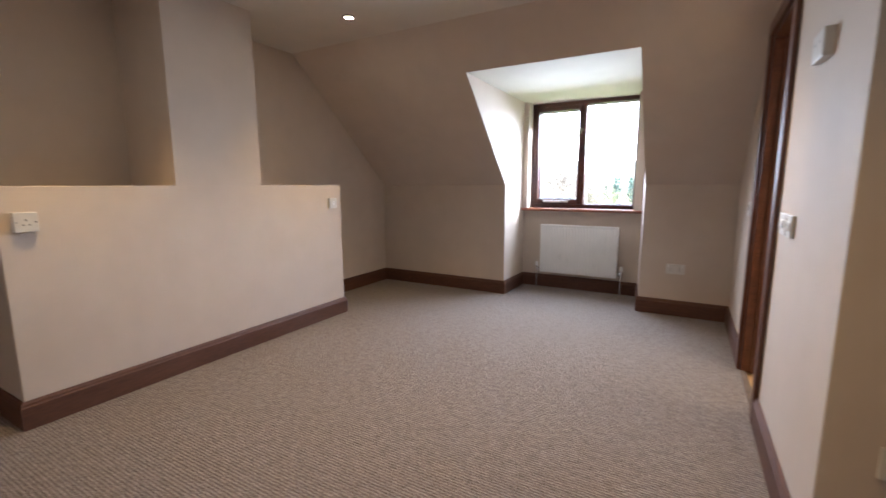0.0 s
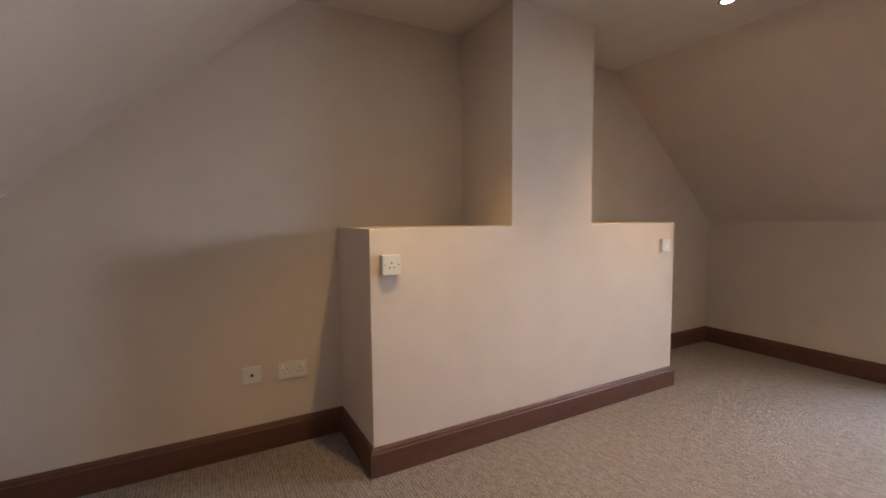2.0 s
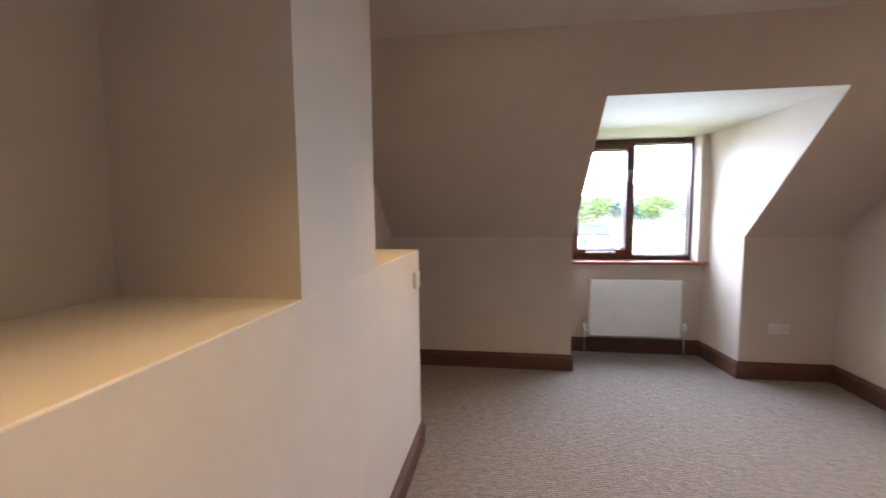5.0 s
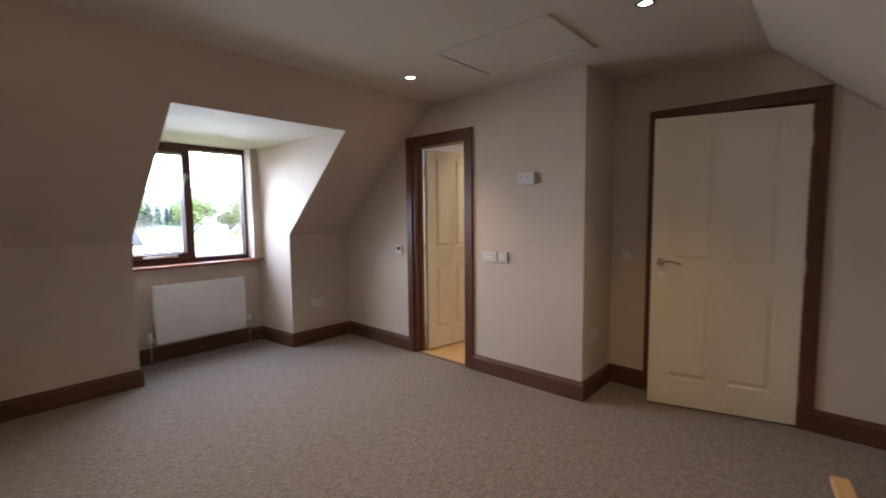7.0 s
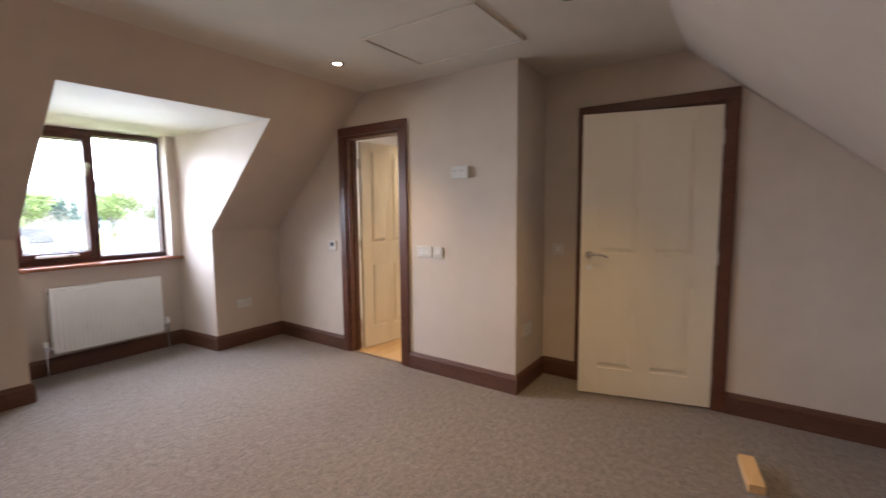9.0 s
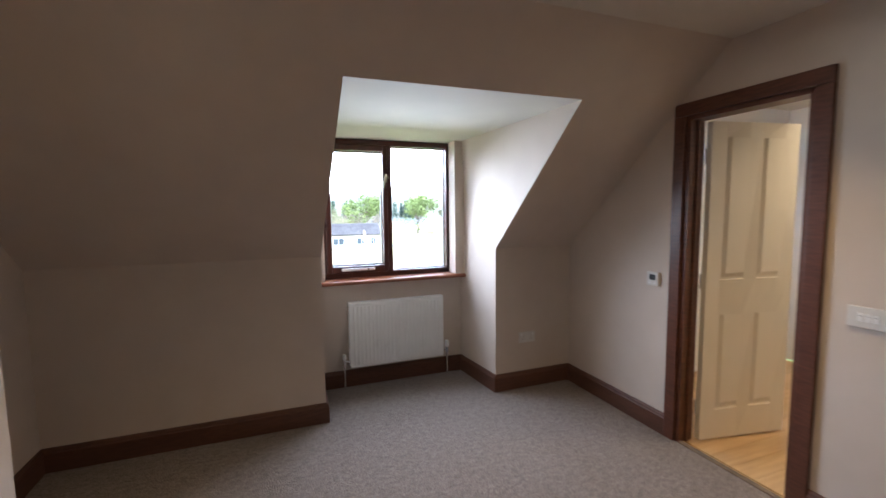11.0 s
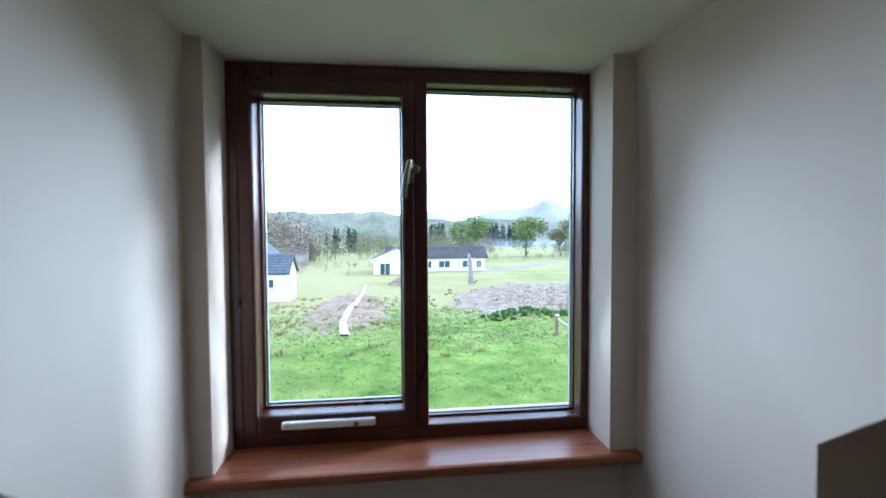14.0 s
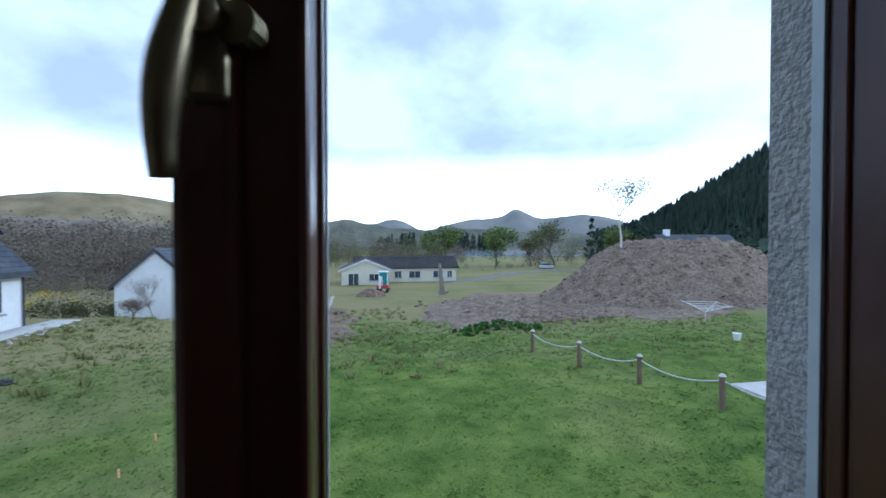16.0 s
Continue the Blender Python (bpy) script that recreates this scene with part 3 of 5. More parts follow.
def dormer_window():
    w = thing("window_1", "dark mahogany stained two-light dormer window", "window", kind="structure")
    y0, y1 = 4.205, 4.30
    part("window_frame", bar_frame(bmesh.new(), WX0, WX1, WZ0, WZ1, 0.034, 0.026, 0.045, 0.045, y0, y1), WINWOOD, w)
    part("mullion", box(1.67, y0 + 0.001, WZ0 + 0.04, 1.713, y1 - 0.002, WZ1 - 0.04, bevel=0.006), WINWOOD, w)
    sash = part("casement", bar_frame(bmesh.new(), WX0 + 0.03, 1.674, WZ0 + 0.042, WZ1 - 0.042, 0.046, 0.04, 0.058, 0.05, y0 - 0.008, y1 - 0.02, 0.008), WINWOOD, w)
    for nm, a in (("bead", (1.196, 1.64, 0.998, 1.964)), ("bead", (1.708, 2.217, 0.943, 2.012))):
        bm = bmesh.new()
        bar_frame(bm, *a, 0.009, 0.009, 0.009, 0.009, 4.26, 4.277, 0.003)
        part(nm, bm, WINWOOD, w)
    for a in ((1.196, 1.64, 0.998, 1.964), (1.706, 2.219, 0.941, 2.013)):
        g = part("pane", box(a[0], 4.279, a[2], a[1], 4.283, a[3]), GLASS, w, "clear window glass")
        g.visible_shadow = False
        bm = bmesh.new()
        bar_frame(bm, *a, 0.012, 0.012, 0.012, 0.012, 4.2835, 4.296, 0.001)
        part("spacer", bm, SEAL, w, "pale glazing spacer")
    hx, hz = 1.658, 1.735
    part("handle_plate", box(hx - 0.012, y0 - 0.016, hz - 0.035, hx + 0.012, y0 - 0.008, hz + 0.035, bevel=0.004), BRASS, sash)
    bm = bmesh.new()
    add_cyl(bm, (hx, y0 - 0.012, hz + 0.012), (hx, y0 - 0.03, hz + 0.012), 0.012, 0.01, seg=14)
    us = [k / 12 for k in range(13)]
    add_tube(bm, [(hx - 0.012 * math.sin(u * 2.2) - 0.008 * u * u, y0 - 0.026 - 0.008 * math.sin(u * 3.1), hz + 0.034 - 0.115 * u) for u in us], [0.0085 - 0.0015 * math.cos(u * 6.0) for u in us])
    part("handle", bm, BRASS, sash, "satin brass window handle", True)
    part("catch", cyl((hx + 0.02, y0 - 0.004, hz + 0.01), (hx + 0.016, y0 - 0.018, hz + 0.01), 0.013, seg=16), BRASS, sash)
    st = part("window_stay", box(1.268, y0 - 0.026, 0.962, 1.548, y0 - 0.006, 0.986, bevel=0.007), WHITEP, w, "white plastic trickle vent bar")
    part("stay_knob", cyl((1.49, y0 - 0.026, 0.974), (1.49, y0 - 0.034, 0.974), 0.008, seg=12), BRASS, st)
    return w


dormer_window()
sill = structure("trim_window_sill", prism("x", EX0 - 0.006, EX1W + 0.006, ((4.035, 0.872), (4.30, 0.872), (4.30, 0.902), (4.04, 0.902), (4.033, 0.898), (4.03, 0.8885), (4.033, 0.876))), SILL, "reddish stained timber window board")


# ---------------- radiator ----------------
def radiator():
    x0, x1, z0, z1 = 1.297, 2.11, 0.18, 0.72
    yf, yb = 4.04, 4.105
    r = thing("radiator", "white steel double-panel radiator on the wall under the window", "radiator", pose((x0 + x1) / 2, yb, z0))
    inv = r.matrix_world.inverted()

    def rp(nm, bm, mat, label=""):
        bmesh.ops.transform(bm, matrix=inv, verts=bm.verts[:])
        return part(nm, bm, mat, r, label)
    rp("rear_panel", box(x0, yb - 0.01, z0, x1, yb, z1, bevel=0.003), RADW)
    front = rp("front_panel", box(x0, yf + 0.004, z0, x1, yf + 0.014, z1, bevel=0.003), RADW)
    n = 24
    pitch = (x1 - x0 - 0.05) / n
    rib = None
    for i in range(n):
        if rib is None:
            o = rib = part("rib", box(-pitch * 0.27, -0.004, 0.028, pitch * 0.27, 0.006, z1 - z0 - 0.03, bevel=0.004), RADW, front)
        else:
            o = new("rib", rib.data)
            o.parent = front
        o.location = inv @ Vector((x0 + 0.025 + pitch * (i + 0.5), yf, z0))
    for z in (z0 + 0.004, z1 - 0.018):
        bm = box(x0 + 0.004, yf + 0.001, z, x1 - 0.004, yf + 0.006, z + 0.014, bevel=0.002)
        bmesh.ops.transform(bm, matrix=inv, verts=bm.verts[:])
        part("seam", bm, RADW, front)
    for x in (x0 - 0.002, x1 - 0.0):
        rp("side_cover", box(x, yf + 0.003, z0 + 0.02, x + 0.002, yb, z1 + 0.002, bevel=0.0007), RADW)
    bm = bmesh.new()
    for i in range(66):
        cx = x0 + 0.012 + (x1 - x0 - 0.024) * i / 65
        add_box(bm, cx - 0.0022, yf + 0.015, z1 - 0.012, cx + 0.0022, yb - 0.015, z1 + 0.001)
    add_box(bm, x0, yf + 0.008, z1 - 0.002, x1, yf + 0.015, z1 + 0.002)
    add_box(bm, x0, yb - 0.015, z1 - 0.002, x1, yb - 0.006, z1 + 0.002)
    rp("top_grille", bm, RADW, "slotted white top grille")
    rp("bleed_plug", cyl((x0 - 0.012, yf + 0.03, z1 - 0.035), (x0, yf + 0.03, z1 - 0.035), 0.009, seg=12), CHROME)
    for x, big in ((x0 - 0.045, 0), (x1 + 0.045, 1)):
        bm = bmesh.new()
        add_cyl(bm, (x, 4.075, 0.0), (x, 4.075, z0 + 0.045), 0.0085, seg=12)
        rp("pipe", bm, CHROME)
        rp("valve_body", add_cyl(cyl((x, 4.075, z0 + 0.02), (x, 4.075, z0 + 0.07), 0.015, seg=14), (x, 4.075, z0 + 0.045), ((x0 if not big else x1), 4.075, z0 + 0.045), 0.011, seg=12), CHROME)
        rp("valve_cap", cyl((x, 4.075, z0 + 0.07), (x, 4.075, z0 + (0.125 if big else 0.11)), 0.02 if big else 0.017, 0.017 if big else 0.014, seg=18), WHITEP, "white plastic valve cap")
    return r


radiator()


# ---------------- sockets, switches, plates ----------------
FACING = {"east": 90, "west": -90, "south": 0, "north": 180}


def wall_plate(name, x, y, z, facing, w, h, label, category, bits, depth=0.01, mat=None):
    """A plate whose back lies on a wall; local x runs along the wall, -y out of it."""
    p = thing(name, label, category)
    part("face_plate", box(-w / 2, -depth, -h / 2, w / 2, 0, h / 2, bevel=0.0025), mat or PLATE, p)
    for nm, bx, bz, bw, bh, bm_, proud in bits:
        part(nm, box(bx - bw / 2, -depth - proud, bz - bh / 2, bx + bw / 2, -depth + 0.002, bz + bh / 2, bevel=min(0.0012, bw / 5, bh / 5)), bm_, p)
    p.matrix_world = pose(x, y, z, 0, 0, FACING[facing])
    return p


def socket_bits(n):
    out = []
    for k in range(n):
        c = (k - (n - 1) / 2) * 0.062
        out += [("pin_slot", c, 0.008, 0.004, 0.008, DARKP, 0.0004), ("pin_slot", c - 0.011, -0.014, 0.007, 0.004, DARKP, 0.0004), ("pin_slot", c + 0.011, -0.014, 0.007, 0.004, DARKP, 0.0004),
                ("rocker", c + (0.02 if n == 1 else 0.022 * (1 if k else -1)), 0.024, 0.01, 0.017, WHITEP, 0.003)]
    return out


def switch_bits(n):
    return [("rocker", (k - (n - 1) / 2) * 0.026, 0, 0.02, 0.034, WHITEP, 0.004) for k in range(n)] + [("switch_mark", (k - (n - 1) / 2) * 0.026, 0.006, 0.008, 0.003, GREYTXT, 0.0046) for k in range(n)]


wall_plate("single_socket", 0, 0.095, 1.0, "east", 0.088, 0.092, "white single power socket in a surface box on the half wall", "socket",
           [("pin_slot", 0.0, 0.01, 0.007, 0.01, DARKP, 0.0005), ("pin_slot", -0.011, -0.012, 0.01, 0.005, DARKP, 0.0005), ("pin_slot", 0.011, -0.012, 0.01, 0.005, DARKP, 0.0005),
            ("screw", -0.035, 0.0, 0.007, 0.007, GREYTXT, 0.0005), ("screw", 0.035, 0.0, 0.007, 0.007, DARKP, 0.0005)], depth=0.032)
wall_plate("light_switch", 0, 2.12, 1.01, "east", 0.088, 0.088, "white single light switch on the half wall", "switch", switch_bits(1), depth=0.02)
wall_plate("blank_plate", XW, -0.47, 0.41, "east", 0.088, 0.088, "white aerial outlet plate low on the wall", "socket", [("aerial_port", 0, 0, 0.014, 0.014, DARKP, 0.002)])
wall_plate("double_socket", XW, -0.265, 0.405, "east", 0.148, 0.088, "white double power socket low on the wall", "socket", socket_bits(2))
wall_plate("double_socket", 2.66, YN, 0.42, "south", 0.148, 0.088, "white double power socket under the slope", "socket", socket_bits(2))
wall_plate("double_socket", 3.27, JUT, 0.44, "south", 0.148, 0.088, "white double power socket in the door recess", "socket", socket_bits(2))
wall_plate("triple_switch", XE, 1.585, 1.0, "west", 0.148, 0.088, "white three-gang light switch beside the ensuite door", "switch", switch_bits(3), depth=0.014)
wall_plate("light_switch", XE, 1.452, 1.0, "west", 0.088, 0.088, "white light switch beside a wider one", "switch", switch_bits(2), depth=0.014)
wall_plate("light_switch", XD, 0.66, 1.02, "west", 0.088, 0.088, "white light switch beside the entrance door", "switch", switch_bits(1))
wall_plate("fan_isolator", XE, 1.235, 1.615, "west", 0.146, 0.09, "white heating control box high on the wall", "control box",
           [("indicator", -0.04, 0.012, 0.01, 0.008, DARKP, 0.0006), ("control_mark", 0.015, 0.012, 0.03, 0.004, GREYTXT, 0.0006)], depth=0.028)
wall_plate("thermostat", XE, 2.685, 1.005, "west", 0.09, 0.088, "white wall thermostat with a dark display", "thermostat",
           [("display", 0.0, 0.01, 0.05, 0.036, DARKP, 0.001), ("button", -0.02, -0.027, 0.012, 0.008, WHITEP, 0.002), ("button", 0.02, -0.027, 0.012, 0.008, WHITEP, 0.002)], depth=0.02)


# ---------------- ceiling fittings ----------------
def ring(r0, r1, z0, z1, seg=40):
    bm = bmesh.new()
    rows = []
    for r, z in ((r1, z1), (r1, z0 + 0.002), (r1 - 0.004, z0), (r0 + 0.003, z0), (r0, z0 + 0.003), (r0, z1)):
        rows.append([bm.verts.new((r * math.cos(2 * math.pi * k / seg), r * math.sin(2 * math.pi * k / seg), z)) for k in range(seg)])
    for a, b in zip(rows, rows[1:]):
        for k in range(seg):
            bm.faces.new((a[k], a[(k + 1) % seg], b[(k + 1) % seg], b[k]))
    bmesh.ops.recalc_face_normals(bm, faces=bm.faces[:])
    return bm


def downlight(x, y, z=CZ, power=SPOT_POWER, size=96, tone=(1, 0.6, 0.2)):
    d = thing("downlight", "round recessed ceiling downlight, lit, with a dark metal rim", "ceiling light", group="ceiling downlights")
    part("rim", ring(0.026, 0.044, -0.007, 0.0), RIM, d, "dark metal rim", True)
    part("lens", cyl((0, 0, -0.0035), (0, 0, -0.001), 0.0265, seg=28), BULB, d, "glowing warm lens")
    d.matrix_world = pose(x, y, z)
    la = bpy.data.lights.new("downlight_lamp", "SPOT")
    la.energy, la.color, la.shadow_soft_size, la.spot_size, la.spot_blend = power, tone, 0.035, radians(size), 0.9
    lo = new("downlight_lamp", la)
    lo.matrix_world = pose(x, y, z - 0.012)
    return d


for sx in (0.517, 2.43):
    for sy in (0.21, 1.83):
        downlight(sx, sy)
# unseen extra lamp, added to brighten the ensuite beyond the open door
downlight(4.2, 1.9, power=8, size=150, tone=(1, 0.74, 0.42))


def loft_hatch():
    x0, x1, y0, y1 = 2.21, 2.81, 0.605, 1.39
    h = thing("loft_hatch", "white painted loft hatch with a thin trim, flush in the ceiling", "loft hatch", pose((x0 + x1) / 2, (y0 + y1) / 2, CZ))
    hx, hy = (x1 - x0) / 2, (y1 - y0) / 2
    part("hatch_panel", box(-hx + 0.028, -hy + 0.028, -0.004, hx - 0.028, hy - 0.028, 0.0, bevel=0.0015), CEIL, h)
    for a in ((-hx, -hy, hx, -hy + 0.022), (-hx, hy - 0.022, hx, hy), (-hx, -hy + 0.022, -hx + 0.022, hy - 0.022), (hx - 0.022, -hy + 0.022, hx, hy - 0.022)):
        part("trim_strip", box(a[0], a[1], -0.01, a[2], a[3], 0.0, bevel=0.003), CEIL, h)
    return h


loft_hatch()

blk = tagged(mesh_object("wood_block", box(-0.14, -0.035, 0, 0.14, 0.035, 0.042, bevel=0.002), PINE), "sawn pine offcut used as a door wedge, lying on the carpet", "wood block")
blk.matrix_world = pose(2.85, -0.61, 0.0, 0, 0, 9)


# ---------------- outdoors: ground ----------------
def clamp01(t):
    return max(0.0, min(1.0, t))


def smooth01(t):
    t = clamp01(t)
    return t * t * (3 - 2 * t)


def ground_z(x, y):
    z = -2.6 - 1.5 * clamp01((y - 18) / 20) - 1.1 * clamp01((y - 38) / 40) - 1.5 * clamp01((y - 78) / 120)
    west = smooth01((-5.5 - x) / 7) * (1 - smooth01((y - 29) / 8))
    z = z * (1 - west) + -2.42 * west
    near = smooth01((y - 5) / 8) * (1 - smooth01((y - 120) / 60))
    return z + near * (0.05 * noise.noise((x * 0.25, y * 0.25, 0.3)) + 0.02 * noise.noise((x * 0.9, y * 0.9, 4.0)))


def axis_steps(lo, hi, fine_lo, fine_hi, step):
    out = [fine_lo + step * i for i in range(int((fine_hi - fine_lo) / step) + 1)]
    s, v = step, out[-1]
    while v < hi:
        s *= 1.25
        v += s
        out.append(v)
    s, v = step, out[0]
    while v > lo:
        s *= 1.25
        v -= s
        out.insert(0, v)
    return out


def sheet(xs, ys, zf):
    bm = bmesh.new()
    g = [[bm.verts.new((x, y, zf(x, y))) for y in ys] for x in xs]
    for i in range(len(xs) - 1):
        for j in range(len(ys) - 1):
            bm.faces.new((g[i][j], g[i + 1][j], g[i + 1][j + 1], g[i][j + 1]))
    return bm


structure("ground", sheet(axis_steps(-2500, 2500, -24, 32, 0.8), axis_steps(-400, 3000, 2, 60, 0.8), ground_z), GROUND, "rough green lawn running down into straw-coloured fields", True)


def patch(name, cx, cy, rx, ry, turn, mat, label, rough=0.3, lift=0.03, dome=0.0, grain=0.0, kind="structure"):
    """An irregular patch that lies on the ground, highest in its middle."""
    bm = bmesh.new()
    R, S = 20, 64
    rows = []
    ct, s_ = math.cos(radians(turn)), math.sin(radians(turn))
    for i in range(R + 1):
        u = i / R
        row = []
        for k in range(S):
            a = 2 * math.pi * k / S
            e = 1 + rough * noise.noise((3 * math.cos(a) + cx, 3 * math.sin(a) + cy, 1.7)) + rough * 0.5 * noise.noise((9 * math.cos(a) + cx, 9 * math.sin(a), 2.7))
            px, py = rx * e * u * math.cos(a), ry * e * u * math.sin(a)
            x, y = cx + px * ct - py * s_, cy + px * s_ + py * ct
            z = ground_z(x, y) + (1 - u ** 2) * dome + lift * (1 - u ** 6 * 2.2) + (1 - u ** 3) * grain * noise.fractal((x * 1.1, y * 1.1, 0), 0.7, 2.1, 5)
            row.append(bm.verts.new((x, y, z)))
        rows.append(row)
    for a, b in zip(rows, rows[1:]):
        for k in range(S):
            bm.faces.new((a[k], a[(k + 1) % S], b[(k + 1) % S], b[k]))
    bmesh.ops.remove_doubles(bm, verts=bm.verts[:], dist=0.0005)
    bmesh.ops.recalc_face_normals(bm, faces=bm.faces[:])
    return tagged(mesh_object(name, bm, mat, True), label, kind=kind)


patch("ground_soil_1", -1.5, 34, 3.1, 13.6, 2, SOIL, "strip of freshly dug brown soil", 0.3, 0.05, 0.0, 0.1)
patch("ground_soil_2", 13.0, 40, 6.5, 14.5, -24, MOUNDM, "bare stony soil scattered with debris", 0.35, 0.06, 0.1, 0.22)
patch("ground_soil_4", 19.5, 36, 7.5, 6.5, 15, MOUNDM, "trampled bare soil before the heap", 0.3, 0.07, 0.08, 0.2)
patch("ground_soil_3", 24, 31, 6.5, 2.4, 20, MOUNDM, "muddy toe of the soil heap", 0.35, 0.05, 0.05, 0.15)


def mound_z(x, y):
    # a long spoil heap: steep front, level top
    u, v = (x - 34) / 16.0, (y - 44) / 13.0
    d = math.sqrt(u * u + v * v)
    top = 6.1 * smooth01((1.0 - d) / 0.7)
    nz = noise.fractal((x * 0.55, y * 0.55, 2.0), 0.75, 2.1, 5)
    return ground_z(x, y) - 0.35 + top * (1 + 0.04 * nz) + 0.42 * nz * smooth01((1.05 - d) / 0.3) * (1 if d < 1.05 else 0)


structure("ground_mound", sheet([14 + 0.33 * i for i in range(120)], [27 + 0.33 * i for i in range(104)], mound_z), MOUNDM, "high heap of rough brown spoil", True)


def ribbon(name, pts, width, mat, label, lift=0.06):
    bm = bmesh.new()
    prev = None
    P = [Vector((*p, 0)) for p in pts]
    n = 50
    for i in range(n + 1):
        u = i / n * (len(P) - 1)
        k = min(int(u), len(P) - 2)
        f = u - k
        p = P[k].lerp(P[k + 1], f * f * (3 - 2 * f) * 0.5 + f * 0.5)
        d = (P[k + 1] - P[k]).normalized()
        s = Vector((d.y, -d.x, 0)) * width / 2 * (1 + 0.25 * noise.noise((i * 0.5, 0, 0)))
        c = [bm.verts.new((q.x, q.y, ground_z(q.x, q.y) + h)) for q, h in ((p - s * 1.15, -0.06), (p - s, lift), (p + s, lift), (p + s * 1.15, -0.06))]
        if prev:
            for a in range(3):
                bm.faces.new((prev[a], prev[a + 1], c[a + 1], c[a]))
        prev = c
    bmesh.ops.recalc_face_normals(bm, faces=bm.faces[:])
    return structure(name, bm, mat, label, True)


ribbon("path_track", ((-0.5, 21.2), (-1.15, 26), (-1.45, 33), (-1.4, 43), (-1.7, 53)), 0.36, GRAVEL, "narrow pale gravel track", 0.1)
ribbon("road_farm", ((15, 73.5), (19, 77), (24, 82), (36, 97), (80, 112)), 2.3, ROADM, "narrow grey farm road", 0.08)
ribbon("pavement_house", ((-14.3, 14), (-13.6, 22), (-13.2, 29)), 1.2, CONC, "grey concrete path along the house", 0.05)
structure("pavement_slab", box(12.3, 10.5, -2.8, 15.5, 14.7, -2.53, bevel=0.02), CONC, "pale concrete slab in the grass")
structure("water_lake", prism("z", -6.9, -6.35, ((52, 238), (118, 222), (170, 300), (150, 395), (60, 390))), WATER, "distant pale lake")


# ---------------- clods on the bare soil ----------------
def clods():
    rnd = random.Random(17)
    vs, fs = [], []
    for _ in range(5200):
        if rnd.random() < 0.6:
            x, y = rnd.uniform(17, 48), rnd.uniform(29, 50)
            if math.hypot((x - 34) / 16, (y - 44) / 13) > 0.97:
                continue
            z = mound_z(x, y)
        else:
            u, v = rnd.gauss(0, 0.42), rnd.gauss(0, 0.42)
            x, y = 14.5 + 7 * u, 38 + 12 * v
            if math.hypot((x - 34) / 16, (y - 44) / 13) < 1.0 or math.hypot(u, v) > 0.85:
                continue
            z = ground_z(x, y) + 0.08
        r = 0.05 + 0.2 * rnd.random() ** 2.5
        i = len(vs)
        for d in ((1, 0, 0), (0, 1, 0), (-1, 0, 0), (0, -1, 0), (0, 0, 1), (0, 0, -1)):
            q = r * rnd.uniform(0.6, 1.3)
            vs.append((x + d[0] * q + rnd.gauss(0, r * 0.2), y + d[1] * q, z + d[2] * q * 0.8))
        for a, b in ((0, 1), (1, 2), (2, 3), (3, 0)):
            fs += [(i + a, i + b, i + 4), (i + b, i + a, i + 5)]
    me = bpy.data.meshes.new("soil_clods")
    me.from_pydata(vs, [], fs)
    me.materials.append(MOUNDM)
    tagged(new("soil_clods", me), "loose brown clods and stones on bare soil", "soil", kind="stuff")


clods()


# ---------------- tussocks ----------------
def tussocks():
    rnd = random.Random(23)
    vs, fs = [], []
    for _ in range(900):
        y = rnd.uniform(17, 42)
        x = rnd.uniform(-12, 5) if rnd.random() < 0.75 else rnd.uniform(5, 22)
        if noise.noise((x * 0.22, y * 0.22, 5)) < 0.0:
            continue
        z, h = ground_z(x, y), rnd.uniform(0.12, 0.32)
        for b in range(14):
            a, r = rnd.uniform(0, 6.28), rnd.uniform(0.02, 0.16)
            bx, by = x + r * math.cos(a), y + r * math.sin(a)
            i = len(vs)
            vs += [(bx - 0.02 * math.sin(a), by + 0.02 * math.cos(a), z - 0.02), (bx + 0.02 * math.sin(a), by - 0.02 * math.cos(a), z - 0.02),
                   (bx + h * 0.7 * math.cos(a), by + h * 0.7 * math.sin(a), z + h)]
            fs.append((i, i + 1, i + 2))
    me = bpy.data.meshes.new("rough_tussocks")
    me.from_pydata(vs, [], fs)
    me.materials.append(STRAW)
    tagged(new("rough_tussocks", me), "straw-coloured tussocks of rough grass", "grass", kind="stuff")


tussocks()


# ---------------- grass ----------------
def grass():
    rnd = random.Random(5)
    vs, fs = [], []
    for _ in range(24000):
        y = 8 + 24 * rnd.random() ** 1.4
        x = rnd.uniform(-3 - y * 0.75, 3 + y * 0.85)
        z = ground_z(x, y)
        if x < -12.6 or (x > 12.2 and x < 15.6 and y < 14.8):
            continue
        clump = noise.noise((x * 0.6, y * 0.6, 8))
        for b in range(3):
            h = (0.045 + 0.05 * rnd.random()) * (1 + 0.9 * max(0, clump)) * (1.0 if y < 19 else 1.7)
            a, r = rnd.uniform(0, 6.28), 0.07 * rnd.random()
            bx, by = x + r * math.cos(a), y + r * math.sin(a)
            t, w = rnd.uniform(0, 6.28), 0.012 + y * 0.0006
            i = len(vs)
            vs += [(bx - w * math.cos(t), by - w * math.sin(t), z - 0.01), (bx + w * math.cos(t), by + w * math.sin(t), z - 0.01),
                   (bx + h * 1.1 * math.cos(a + 1), by + h * 1.1 * math.sin(a + 1), z + h * 0.55)]
            fs.append((i, i + 1, i + 2))
    me = bpy.data.meshes.new("lawn_grass")
    me.from_pydata(vs, [], fs)
    me.materials.append(BLADE)
    tagged(new("lawn_grass", me), "short uneven green lawn grass in tufts", "grass", kind="stuff")


grass()


